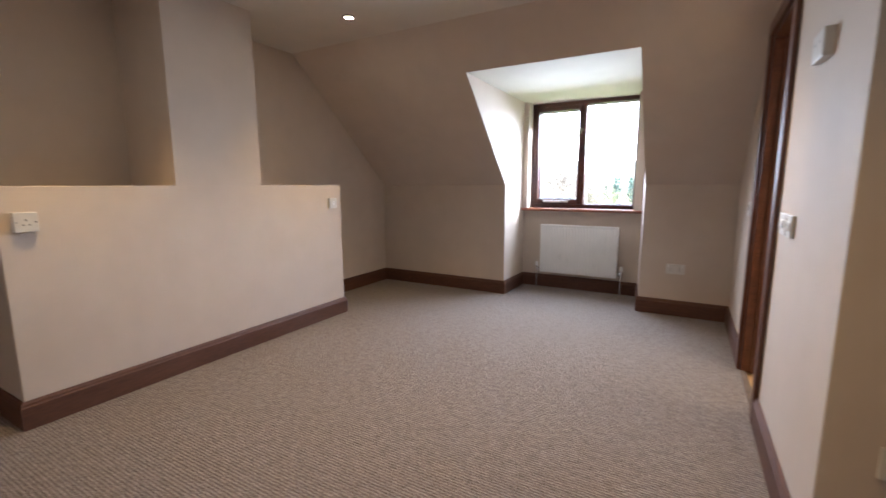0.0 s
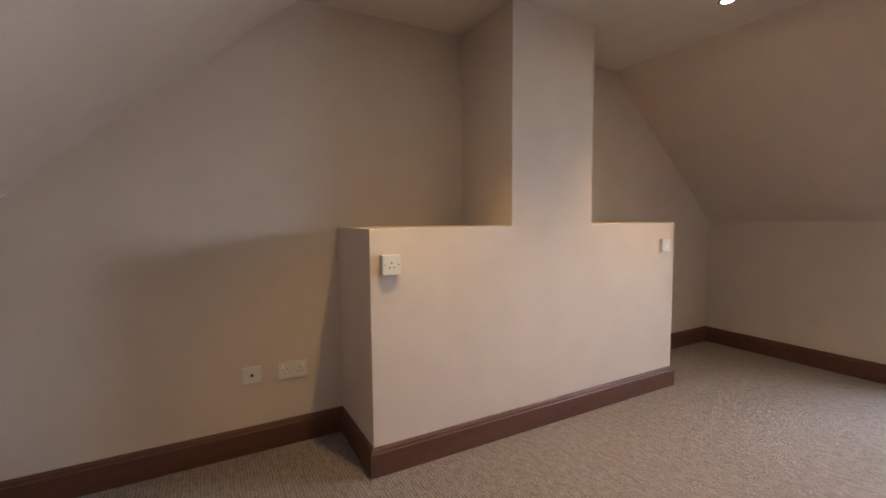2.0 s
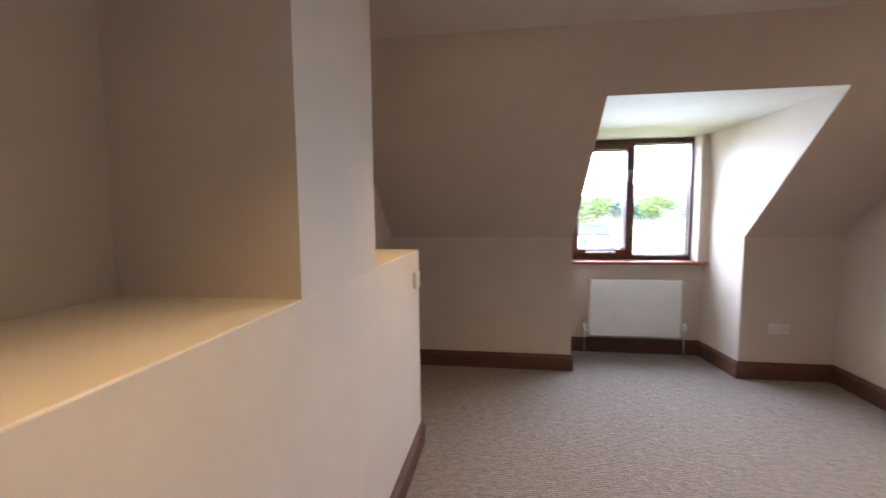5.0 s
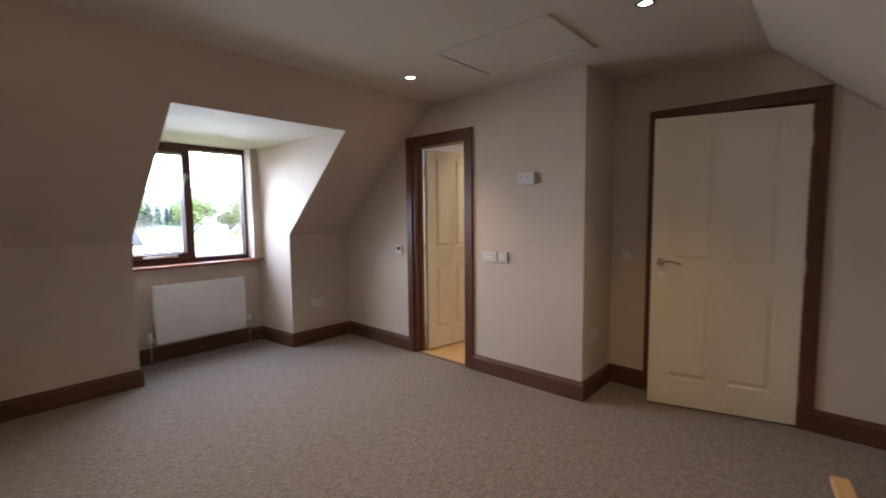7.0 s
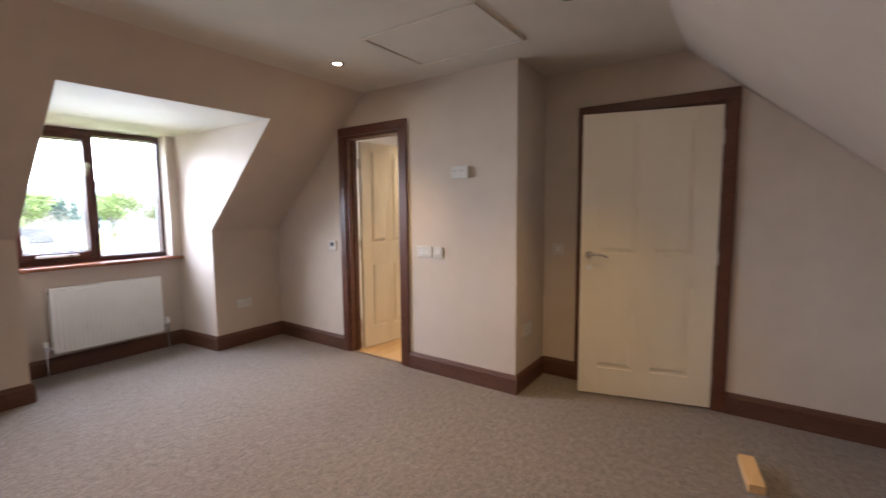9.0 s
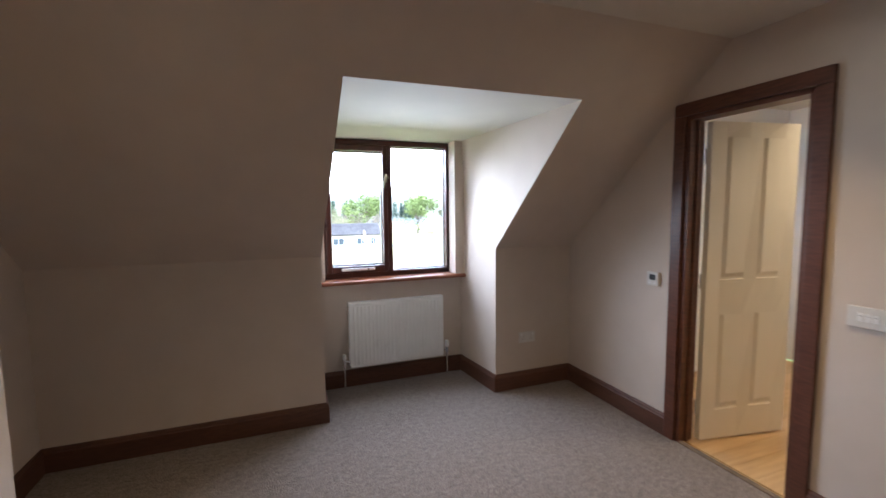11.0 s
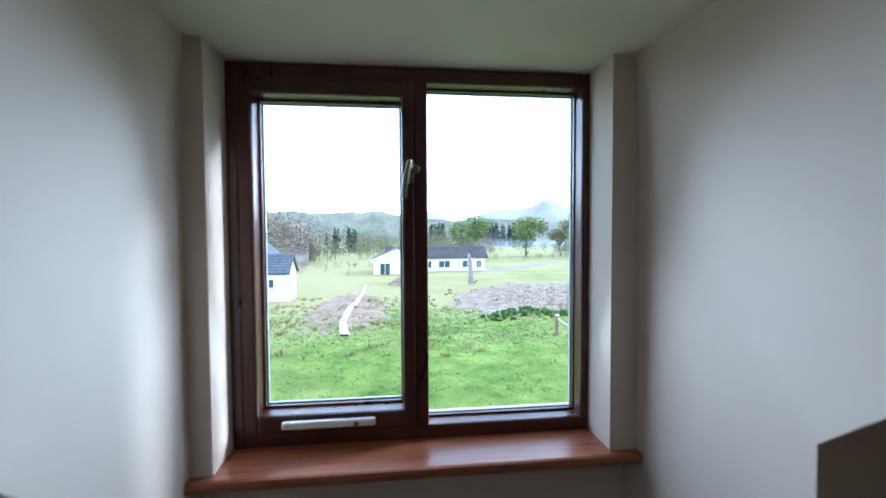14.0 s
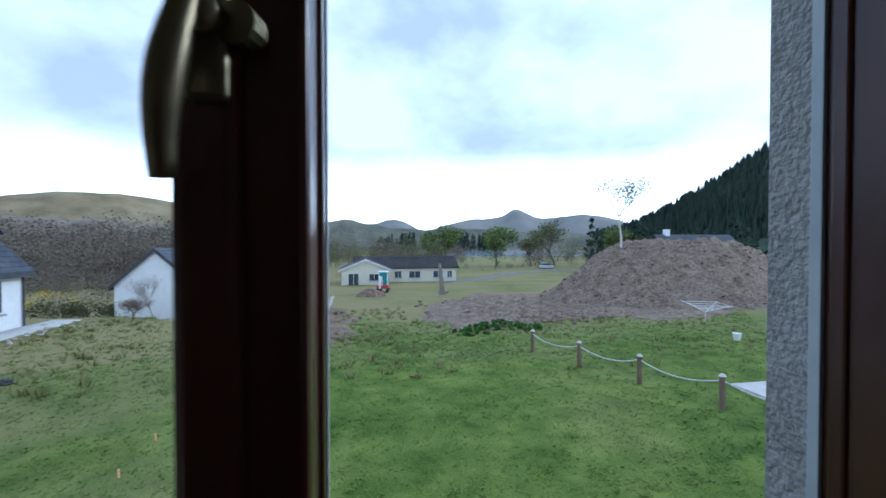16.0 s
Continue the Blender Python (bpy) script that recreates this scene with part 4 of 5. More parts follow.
# ---------------- trees and woods ----------------
def leaf_cloud(vs, fs, c, r, count, size, rnd, flat=0.8):
    for _ in range(count):
        while True:
            p = Vector((rnd.uniform(-1, 1), rnd.uniform(-1, 1), rnd.uniform(-1, 1)))
            if p.length < 1:
                break
        q = Vector(c) + Vector((p.x * r, p.y * r, p.z * r * flat))
        a = Vector((rnd.gauss(0, 1), rnd.gauss(0, 1), rnd.gauss(0, 1))).normalized()
        b = a.cross(Vector((rnd.gauss(0, 1), rnd.gauss(0, 1), rnd.gauss(0, 1)))).normalized()
        s = size * rnd.uniform(0.6, 1.4)
        i = len(vs)
        vs += [tuple(q - a * s), tuple(q + b * s * 0.6), tuple(q + a * s), tuple(q - b * s * 0.6)]
        fs.append((i, i + 1, i + 2, i + 3))


def limbs(bm, base, height, r, rnd, spread, n, depth, tips):
    def grow(p, d, length, rad, level):
        q = p
        for s in range(3):
            d = (d + Vector((rnd.gauss(0, 0.14), rnd.gauss(0, 0.14), rnd.gauss(0.03, 0.06)))).normalized()
            nq = q + d * length / 3
            add_cyl(bm, q, nq, rad * (1 - s * 0.22), rad * (1 - (s + 1) * 0.22), seg=6 if level < 2 else 4, caps=False)
            q = nq
            if level < depth and s > 0:
                for _ in range(n if s == 2 else max(1, n - 1)):
                    a = rnd.uniform(0, 6.28)
                    nd = (d + Vector((math.cos(a) * spread, math.sin(a) * spread, rnd.uniform(0.0, 0.4)))).normalized()
                    grow(q, nd, length * rnd.uniform(0.62, 0.86), rad * 0.5, level + 1)
        if level >= depth - 2 and level > 0:
            tips.append(q)
    grow(Vector(base), Vector((0, 0, 1)), height * 0.36, r, 0)


def tree(x, y, h, label, leaf_mat, seed, wood=None, leaves=26, size=0.16, spread=0.75, depth=3, n=3, clump=0.9, base=None, girth=0.03):
    rnd = random.Random(seed)
    z = ground_z(x, y) if base is None else base
    t = thing("tree", label, "tree", pose(x, y, z - 0.05))
    bm, tips = bmesh.new(), []
    limbs(bm, (0, 0, 0), h, h * girth, rnd, spread, n, depth, tips)
    part("trunk", bm, wood or BARK, t)
    vs, fs = [], []
    for p in tips:
        leaf_cloud(vs, fs, p, clump, leaves, size, rnd)
    if leaves > 10:
        # fill the crown down to its skirt
        for k in range(40):
            a, e = rnd.uniform(0, 6.28), rnd.uniform(-1, 0.85)
            lobe = 1 + 0.35 * noise.noise((math.cos(a) * 1.6 + seed, math.sin(a) * 1.6, e * 2))
            q = math.sqrt(1 - e * e) * rnd.uniform(0.45, 1.0) * lobe
            leaf_cloud(vs, fs, (h * 0.38 * q * math.cos(a), h * 0.38 * q * math.sin(a), h * (0.5 + 0.36 * e * lobe)), clump * rnd.uniform(0.45, 0.95), leaves // 2, size, rnd)
    me = bpy.data.meshes.new("crown")
    me.from_pydata(vs, [], fs)
    me.materials.append(leaf_mat)
    ob = new("crown", me)
    ob.parent = t
    return t


tree(22, 124, 13, "broad oak with opening green leaves behind the bungalow", LEAF, 3, leaves=16, size=0.3, clump=1.6, spread=0.95)
tree(41, 128, 12.5, "round bright green tree beyond the farm road", LEAF, 8, leaves=22, size=0.3, clump=1.8)
tree(55, 118, 13.5, "pale budding tree near the spoil heap", LEAF2, 12, leaves=16, size=0.24, clump=1.6, spread=0.9)
tree(52, 128, 9, "small grey budding tree", LEAF2, 13, leaves=9, size=0.24, clump=1.3)
tree(67, 108, 11, "green budding tree behind the spoil heap", LEAF, 15, leaves=14, size=0.26, clump=1.4)
tree(26.8, 42.5, 8.8, "slender bare birch on the spoil heap", LEAF2, 21, wood=BIRCHB, leaves=9, size=0.07, clump=0.6, spread=0.75, base=1.1, girth=0.014)
tree(-10.6, 29.8, 1.3, "small leafless brown shrub in the lawn", TWIGS, 31, leaves=14, size=0.03, clump=0.3, spread=1.2, depth=3)
tree(-11.6, 34.6, 3.0, "thin leafless sapling beside the white cottage", TWIGS, 33, leaves=6, size=0.03, clump=0.3, spread=0.4, depth=3, girth=0.011)


def wood_belt(name, label, mat, rows, seed, bare=True, category="woodland"):
    """Far woodland: rows of (x0, y0, x1, y1, count, height)."""
    rnd = random.Random(seed)
    vs, fs = [], []
    for x0, y0, x1, y1, count, h0 in rows:
        for i in range(count):
            u = rnd.random()
            x, y = x0 + (x1 - x0) * u + rnd.gauss(0, 2.0), y0 + (y1 - y0) * u + rnd.gauss(0, 5)
            z, h = ground_z(x, y), h0 * rnd.uniform(0.6, 1.15)
            r = h * rnd.uniform(0.2, 0.34)
            i0 = len(vs)
            w = 0.007 * h
            vs += [(x - w, y, z), (x + w, y, z), (x + w * 0.3, y, z + h * 0.8), (x - w * 0.3, y, z + h * 0.8)]
            fs.append((i0, i0 + 1, i0 + 2, i0 + 3))
            if bare:
                for k in range(8):
                    a, e = rnd.uniform(0, 6.28), rnd.uniform(0.05, 0.66)
                    leaf_cloud(vs, fs, (x + r * 0.6 * math.cos(a), y + r * 0.6 * math.sin(a), z + h * e + 0.1 * h), r * 0.7, 34, 0.019 * h, rnd, 1.25)
            else:
                for k in range(7):
                    e = k / 7
                    leaf_cloud(vs, fs, (x, y, z + h * (0.15 + 0.85 * e)), r * 0.7 * (1.02 - e), 16, 0.045 * h, rnd, 1.0)
    me = bpy.data.meshes.new(name)
    me.from_pydata(vs, [], fs)
    me.materials.append(mat)
    return tagged(new(name, me), label, category, kind="stuff")


wood_belt("bare_woodland", "leafless grey-brown birch wood on the slope", TWIGS, ((-60, 47, -21, 55, 130, 4.2), (-75, 60, -20, 84, 260, 8.5), (-95, 85, -20, 112, 300, 12.5), (-20, 175, 45, 190, 90, 9)), 41)
wood_belt("budding_woodland", "hazy green budding wood across the valley", LEAF2, ((-35, 190, 25, 205, 60, 12), (-28, 118, 28, 134, 60, 7), (28, 160, 44, 160, 12, 3), (95, 190, 140, 160, 30, 9), (65, 100, 85, 90, 10, 7)), 43)
wood_belt("dark_conifers", "dark conifers standing among the woods", CONIFER, ((-24, 172, -12, 178, 8, 10), (57, 108, 61, 104, 3, 13), (70, 110, 80, 102, 9, 12), (85, 125, 110, 100, 22, 13), (20, 420, 130, 400, 90, 17)), 45, bare=False)
wood_belt("roadside_hedge", "low brown hedge along the far fields", TWIGS, ((18, 110, 55, 118, 40, 2.2), (-25, 84, -2, 84, 40, 1.6), (-30, 150, 20, 150, 60, 3), (10, 140, 32, 140, 26, 7), (52, 140, 95, 122, 60, 8)), 47, category="hedge")


def shrub(x, y, r, h, label, mat, seed, flower=None):
    rnd = random.Random(seed)
    z = ground_z(x, y)
    s = thing("shrub", label, "shrub", pose(x, y, z))
    bm = bmesh.new()
    for k in range(9):
        a = rnd.uniform(0, 6.28)
        add_cyl(bm, (0, 0, -0.05), (math.cos(a) * r * 0.6, math.sin(a) * r * 0.6, h * 0.7), 0.03, 0.01, seg=5)
    part("stems", bm, BARK, s)
    vs, fs = [], []
    for k in range(26):
        a, q = rnd.uniform(0, 6.28), rnd.random() ** 0.5
        leaf_cloud(vs, fs, (r * q * math.cos(a), r * q * math.sin(a), h * rnd.uniform(0.25, 0.85) * (1.05 - 0.5 * q)), h * 0.24, 45, 0.07, rnd)
    me = bpy.data.meshes.new("foliage")
    me.from_pydata(vs, [], fs)
    me.materials.append(mat)
    o = new("foliage", me)
    o.parent = s
    if flower:
        vs, fs = [], []
        for k in range(14):
            a, q = rnd.uniform(0, 6.28), rnd.random() ** 0.5
            leaf_cloud(vs, fs, (r * q * math.cos(a), r * q * math.sin(a), h * (0.98 - 0.4 * q)), h * 0.15, 22, 0.05, rnd)
        me = bpy.data.meshes.new("blossom")
        me.from_pydata(vs, [], fs)
        me.materials.append(flower)
        o = new("blossom", me)
        o.parent = s
        tagged(o, "yellow gorse blossom")


for k, (x, y, r, h) in enumerate(((-19.5, 38, 1.8, 2.4), (-17.0, 37.6, 1.7, 2.0), (-15.6, 38.5, 1.2, 1.7), (-21.5, 36.5, 1.5, 1.9))):
    shrub(x, y, r, h, "dense gorse bush in yellow flower" if k in (0, 3) else "dense brown-green bush beside the cottage", SHRUB, 60 + k, GORSE if k in (0, 3) else None)
for k, (x, y) in enumerate(((8.4, 27.0), (9.6, 28.2), (10.6, 26.6), (7.2, 25.6))):
    shrub(x, y, 1.0, 0.4, "low green weeds at the edge of the bare soil", WEED, 70 + k)


# ---------------- hills ----------------
def hill(name, label, mat, az0, az1, dist, height, seed, depth=260, rough=0.12, n=90, kind="structure"):
    """A ridge that runs round part of the horizon, from one bearing to another (degrees from north)."""
    bm = bmesh.new()
    rows = []
    for i in range(n + 1):
        u = i / n
        az = radians(az0 + (az1 - az0) * u)
        hh = height(u) * (1 + rough * noise.fractal((u * 7 + seed, seed, 0), 0.8, 2.1, 5))
        col = []
        for j in range(15):
            v = j / 14
            r = dist + depth * (v - 0.6)
            prof = smooth01(v / 0.6) if v <= 0.6 else 1 - 0.7 * smooth01((v - 0.6) / 0.4)
            wob = 1 + 0.1 * noise.fractal((u * 11 + seed, v * 4, 3), 0.8, 2.1, 4) * (0.3 + prof) if 0 < v < 0.55 else 1
            col.append(bm.verts.new((1.7 + r * math.sin(az), 3.8 + r * math.cos(az), -7.2 + (hh + 8.8) * prof * wob)))
        rows.append(col)
    for a, b in zip(rows, rows[1:]):
        for j in range(14):
            bm.faces.new((a[j], b[j], b[j + 1], a[j + 1]))
    bmesh.ops.recalc_face_normals(bm, faces=bm.faces[:])
    return tagged(mesh_object(name, bm, mat, True), label, kind=kind)


def bump_at(u, c, w):
    return math.exp(-((u - c) / w) ** 2)


hill("hill_moor", "brown moorland hill across the valley", HILLB, -80, -6, 700, lambda u: 57 * max(bump_at(u, 0.7, 0.2), 0.9 * bump_at(u, 0.25, 0.3)) * (1 - smooth01((u - 0.88) / 0.12)) + 6, 2.0, rough=0.08)
hill("hill_wood_west", "low wooded rise of leafless grey-brown scrub", TWIGS, -75, -11, 135, lambda u: 3.0 + 3.0 * bump_at(u, 0.6, 0.25), 12.0, depth=90, rough=0.25, n=260)
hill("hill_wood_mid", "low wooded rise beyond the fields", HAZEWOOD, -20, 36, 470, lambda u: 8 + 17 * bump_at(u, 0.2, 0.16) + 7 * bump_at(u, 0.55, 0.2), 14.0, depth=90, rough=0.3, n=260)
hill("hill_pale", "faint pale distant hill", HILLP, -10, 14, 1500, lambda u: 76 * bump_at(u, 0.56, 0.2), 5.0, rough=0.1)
hill("hill_peak", "distant hill with a small rocky peak, haze painted into its colour", HILLP, 6, 42, 900, lambda u: 46 * bump_at(u, 0.28, 0.27) + 22 * bump_at(u, 0.39, 0.05) + 46 * bump_at(u, 0.66, 0.2), 9.0, rough=0.07)
hill("hill_conifer", "dark conifer plantation on a steep hillside", CONIFER, 29, 95, 330, lambda u: 95 * smooth01((u + 0.02) / 0.55) * (1 - 0.3 * smooth01((u - 0.6) / 0.4)), 4.0, depth=200, rough=0.05, n=160)


def hillside_conifers():
    rnd = random.Random(91)
    vs, fs = [], []
    for _ in range(2600):
        u, v = rnd.random() ** 1.3, rnd.uniform(0.15, 0.62)
        az = radians(30 + 40 * u)
        hh = 95 * smooth01((40 * u / 66 + 0.035) / 0.55)
        r = 330 + 200 * (v - 0.6)
        x, y = 1.7 + r * math.sin(az), 3.8 + r * math.cos(az)
        z = -8 + (hh + 8.8) * smooth01(v / 0.6)
        h = rnd.uniform(6, 10)
        for k in range(3):
            a = k * 1.05 + rnd.random()
            i = len(vs)
            w = h * 0.2
            vs += [(x - w * math.cos(a), y - w * math.sin(a), z), (x + w * math.cos(a), y + w * math.sin(a), z), (x, y, z + h)]
            fs.append((i, i + 1, i + 2))
    me = bpy.data.meshes.new("conifer_plantation")
    me.from_pydata(vs, [], fs)
    me.materials.append(CONIFER)
    tagged(new("conifer_plantation", me), "spiky dark conifers covering the hillside", "woodland", kind="stuff")


hillside_conifers()


# ---------------- houses ----------------
def roof_slab(axis, a, b, c0, c1, eave, apex, over=0.3, th=0.14):
    """Two slabs of a pitched roof whose ridge runs along the axis from a to b; c0, c1: the eaves across it."""
    mid = (c0 + c1) / 2
    k = (apex - eave) / (mid - c0)
    e0, e1, ez = c0 - over, c1 + over, eave - over * k
    bm = prism(axis, a, b, ((e0, ez), (mid, apex), (e1, ez), (e1, ez + th), (mid, apex + th * 1.25), (e0, ez + th)))
    # overlapping courses of slates, each tipped a little proud of the one above
    run = mid - e0
    rise = apex + th * 1.25 - (ez + th)
    n = max(4, int(math.hypot(run, rise) / 0.32))
    for s in (1, -1):
        edge = e0 if s == 1 else e1
        for k in range(n):
            u0, u1 = k / n, (k + 1.05) / n
            p0, p1 = edge + s * run * u0, edge + s * run * min(u1, 1)
            z0, z1 = ez + th + rise * u0, ez + th + rise * min(u1, 1)
            prism(axis, a + 0.01, b - 0.01, ((p0, z0 + 0.004), (p1, z1 + 0.004), (p1, z1 + 0.012), (p0, z0 + 0.055)), bm)
    return bm


def house_window(parent, p, facing, w, h, lights=1, mat=UPVC):
    """A window on a wall at p (middle of its foot), with frame, panes and sill."""
    m = pose(*p, 0, 0, FACING[facing])
    bm = bmesh.new()
    bar_frame(bm, -w / 2, w / 2, 0, h, 0.06, 0.06, 0.06, 0.06, -0.05, 0.02, 0)
    for k in range(1, lights):
        add_box(bm, -w / 2 + w * k / lights - 0.03, -0.045, 0.05, -w / 2 + w * k / lights + 0.03, 0.015, h - 0.05)
    bmesh.ops.transform(bm, matrix=m, verts=bm.verts[:])
    win = part("window", bm, mat, parent)
    part("pane", box(-w / 2 + 0.05, -0.02, 0.05, w / 2 - 0.05, 0.0, h - 0.05, m=m), FARGLASS, win)
    part("sill", box(-w / 2 - 0.08, -0.14, -0.1, w / 2 + 0.08, 0.01, -0.005, m=m), HARL, win)
    return win


def cottage():
    """White cottage with a small gabled wing to the east."""
    z = -4.15
    c = thing("cottage", "white harled cottage with a grey slate roof and dark verges", "house")
    x0, x1, y0, y1 = -15.3, -10.1, 37.3, 51.5
    ev, ap = z + 2.75, z + 5.15
    bm = prism("y", y0, y1, ((x0, z - 0.6), (x1, z - 0.6), (x1, ev), ((x0 + x1) / 2, ap), (x0, ev)))
    part("wall", bm, HARLW, c)
    rf = part("roof", roof_slab("y", y0 - 0.15, y1 + 0.15, x0, x1, ev, ap, 0.25, 0.12), SLATE, c)
    for s in (0, 1):
        xa = x0 if s == 0 else x1
        k = (ap - ev) / ((x1 - x0) / 2)
        sg = -1 if s == 0 else 1
        part("verge", prism("y", y0 - 0.2, y0 - 0.13, ((xa + sg * 0.27, ev - 0.27 * k - 0.1), ((x0 + x1) / 2, ap - 0.1), ((x0 + x1) / 2, ap + 0.17), (xa + sg * 0.27, ev - 0.27 * k + 0.14))), DARKWOOD, rf, "dark verge board")
        part("gutter", box(xa + sg * 0.27 - 0.06, y0 - 0.15, ev - 0.34, xa + sg * 0.27 + 0.06, y1 + 0.15, ev - 0.22), DARKWOOD, c)
    part("downpipe", cyl((x1 + 0.06, y0 + 0.12, z - 0.2), (x1 + 0.06, y0 + 0.12, ev - 0.25), 0.045, seg=8), DARKWOOD, c)
    ch = part("chimney", box((x0 + x1) / 2 - 0.35, y1 - 0.9, ap - 0.3, (x0 + x1) / 2 + 0.35, y1 - 0.2, ap + 1.0, bevel=0.03), HARLW, c)
    part("chimney_pot", cyl(((x0 + x1) / 2, y1 - 0.55, ap + 1.0), ((x0 + x1) / 2, y1 - 0.55, ap + 1.5), 0.14, 0.11, seg=10), SANDST, ch)
    wx, w0, w1 = -7.3, 40.0, 43.2
    we, wa = z + 2.4, z + 3.75
    part("wing_wall", prism("x", x1 - 0.3, wx, ((w0, z - 0.6), (w1, z - 0.6), (w1, we), ((w0 + w1) / 2, wa), (w0, we))), HARLW, c)
    part("wing_roof", roof_slab("x", x1 - 1.6, wx + 0.2, w0, w1, we, wa, 0.2, 0.12), SLATE, c)
    part("wing_verge", prism("x", wx + 0.18, wx + 0.25, ((w0 - 0.22, we - 0.24), ((w0 + w1) / 2, wa + 0.02), (w1 + 0.22, we - 0.24), (w1 + 0.22, we + 0.0), ((w0 + w1) / 2, wa + 0.2), (w0 - 0.22, we))), DARKWOOD, c)
    for y in (38.2, 39.0):
        house_window(c, (x1, y, z + 0.75), "east", 0.55, 1.25)
    house_window(c, (-8.6, w0, z + 1.1), "south", 0.5, 0.8)
    for y in (41.0, 42.2):
        house_window(c, (wx, y, z + 0.95), "east", 0.5, 0.9)
    return c


cottage()


def villa():
    """White one-and-a-half storey house with gabled slate dormers."""
    z = -2.45
    c = thing("house", "white rendered house with dark slate roof and gabled dormers", "house")
    x1, x0, y0, y1 = -14.15, -22.0, 8.0, 27.6
    ev, ap = z + 2.85, z + 6.7
    part("wall", prism("y", y0, y1, ((x0, z - 0.6), (x1, z - 0.6), (x1, ev), ((x0 + x1) / 2, ap), (x0, ev))), HARLW, c)
    part("roof", roof_slab("y", y0 - 0.2, y1 + 0.2, x0, x1, ev, ap, 0.35, 0.14), SLATE, c)
    part("gutter", box(x1 + 0.3, y0 - 0.2, ev - 0.42, x1 + 0.42, y1 + 0.2, ev - 0.3), DARKWOOD, c)
    part("fascia", box(x1 + 0.005, y0, ev - 0.4, x1 + 0.3, y1 + 0.1, ev - 0.3), DARKWOOD, c)
    part("downpipe", cyl((x1 + 0.07, y1 - 0.15, z), (x1 + 0.07, y1 - 0.15, ev - 0.35), 0.045, seg=8), DARKWOOD, c)
    for y in (26.0, 25.1, 24.2, 21.6, 20.7, 17.5):
        house_window(c, (x1, y, z + 0.85), "east", 0.6, 1.55)
    for y in (25.9, 20.6):
        fx = x1 - 0.6
        dz0, dz1, da = ev + 0.5, ev + 1.75, ev + 2.4
        d = part("dormer", prism("x", fx - 2.6, fx, ((y - 0.85, dz0 - 0.3), (y + 0.85, dz0 - 0.3), (y + 0.85, dz1), (y, da), (y - 0.85, dz1))), DARKWOOD, c, "slate-hung dormer cheek")
        part("dormer_roof", roof_slab("x", fx - 3.4, fx + 0.25, y - 0.85, y + 0.85, dz1, da, 0.25, 0.1), SLATE, d)
        house_window(d, (fx, y, dz0 + 0.1), "east", 1.0, 1.1, 2)
    return c


villa()


def bungalow():
    z = -5.2
    c = thing("bungalow", "long cream bungalow with a dark tiled roof", "house")
    ev, ap = z + 2.5, z + 4.1
    part("wall", box(3.5, 76, z - 0.5, 17.3, 83, ev), CREAMH, c)
    part("roof", roof_slab("x", 0.0, 17.8, 76, 83, ev, ap, 0.4, 0.16), ROOFT, c)
    part("gable", prism("x", 17.3, 17.45, ((76, ev), (83, ev), (79.5, ap))), CREAMH, c)
    w0, w1, f = -1.6, 5.6, 70.5
    wa = z + 4.0
    part("wing_wall", prism("y", f, 78, ((w0, z - 0.5), (w1, z - 0.5), (w1, ev), ((w0 + w1) / 2, wa), (w0, ev))), CREAMH, c)
    part("wing_roof", roof_slab("y", f - 0.3, 79.5, w0, w1, ev, wa, 0.4, 0.14), ROOFT, c)
    part("verge", prism("y", f - 0.36, f - 0.31, ((w0 - 0.42, ev - 0.22), ((w0 + w1) / 2, wa - 0.08), (w1 + 0.42, ev - 0.22), (w1 + 0.42, ev + 0.02), ((w0 + w1) / 2, wa + 0.16), (w0 - 0.42, ev + 0.02))), HARLW, c)
    house_window(c, (0.2, f, z + 0.1), "south", 1.6, 1.9, 2)
    house_window(c, (3.3, f, z + 0.8), "south", 1.6, 1.1, 2)
    for x, w in ((7.4, 1.2), (10.2, 2.0), (14.2, 1.8), (16.2, 0.9)):
        house_window(c, (x, 76, z + 0.7), "south", w, 1.2, 2)
    return c


bungalow()


def far_house():
    c = thing("far_house", "low grey-roofed house beyond the spoil heap", "house")
    z = -1.7
    part("wall", box(64, 84, -7, 82, 90, z + 2.3), HARLW, c)
    part("roof", roof_slab("x", 63.5, 82.5, 84, 90, z + 2.3, z + 4.6, 0.3, 0.2), SLATE, c)
    part("chimney", box(66, 86.5, z + 4, 67, 87.5, z + 6), HARLW, c)


far_house()


# ---------------- garden things ----------------
def rope_fence():
    f = thing("rope_fence", "short dark timber bollards linked by a pale sagging rope", "fence", pose(8.3, 20.0, ground_z(8.3, 20.0)))
    o = f.matrix_world.translation.copy()
    pts = [Vector((x, y, ground_z(x, y))) - o for x, y in ((8.3, 19.9), (8.9, 17.3), (9.8, 15.35), (10.6, 13.2), (11.6, 11.0))]
    for p in pts:
        post = part("post", cyl(p - Vector((0, 0, 0.1)), p + Vector((0, 0, 0.82)), 0.075, 0.07, seg=14), TIMBER, f)
        part("cap", cyl(p + Vector((0, 0, 0.82)), p + Vector((0, 0, 0.88)), 0.09, 0.05, seg=14), ROPE, post, "pale domed cap")
    for a, b in zip(pts, pts[1:]):
        bm = bmesh.new()
        last = None
        for k in range(13):
            u = k / 12
            q = a.lerp(b, u) + Vector((0, 0, 0.72 - 0.22 * 4 * u * (1 - u)))
            if last is not None:
                add_cyl(bm, last, q, 0.022, seg=7)
            last = q
        part("rope", bm, ROPE, f, "pale sagging rope", True)


rope_fence()


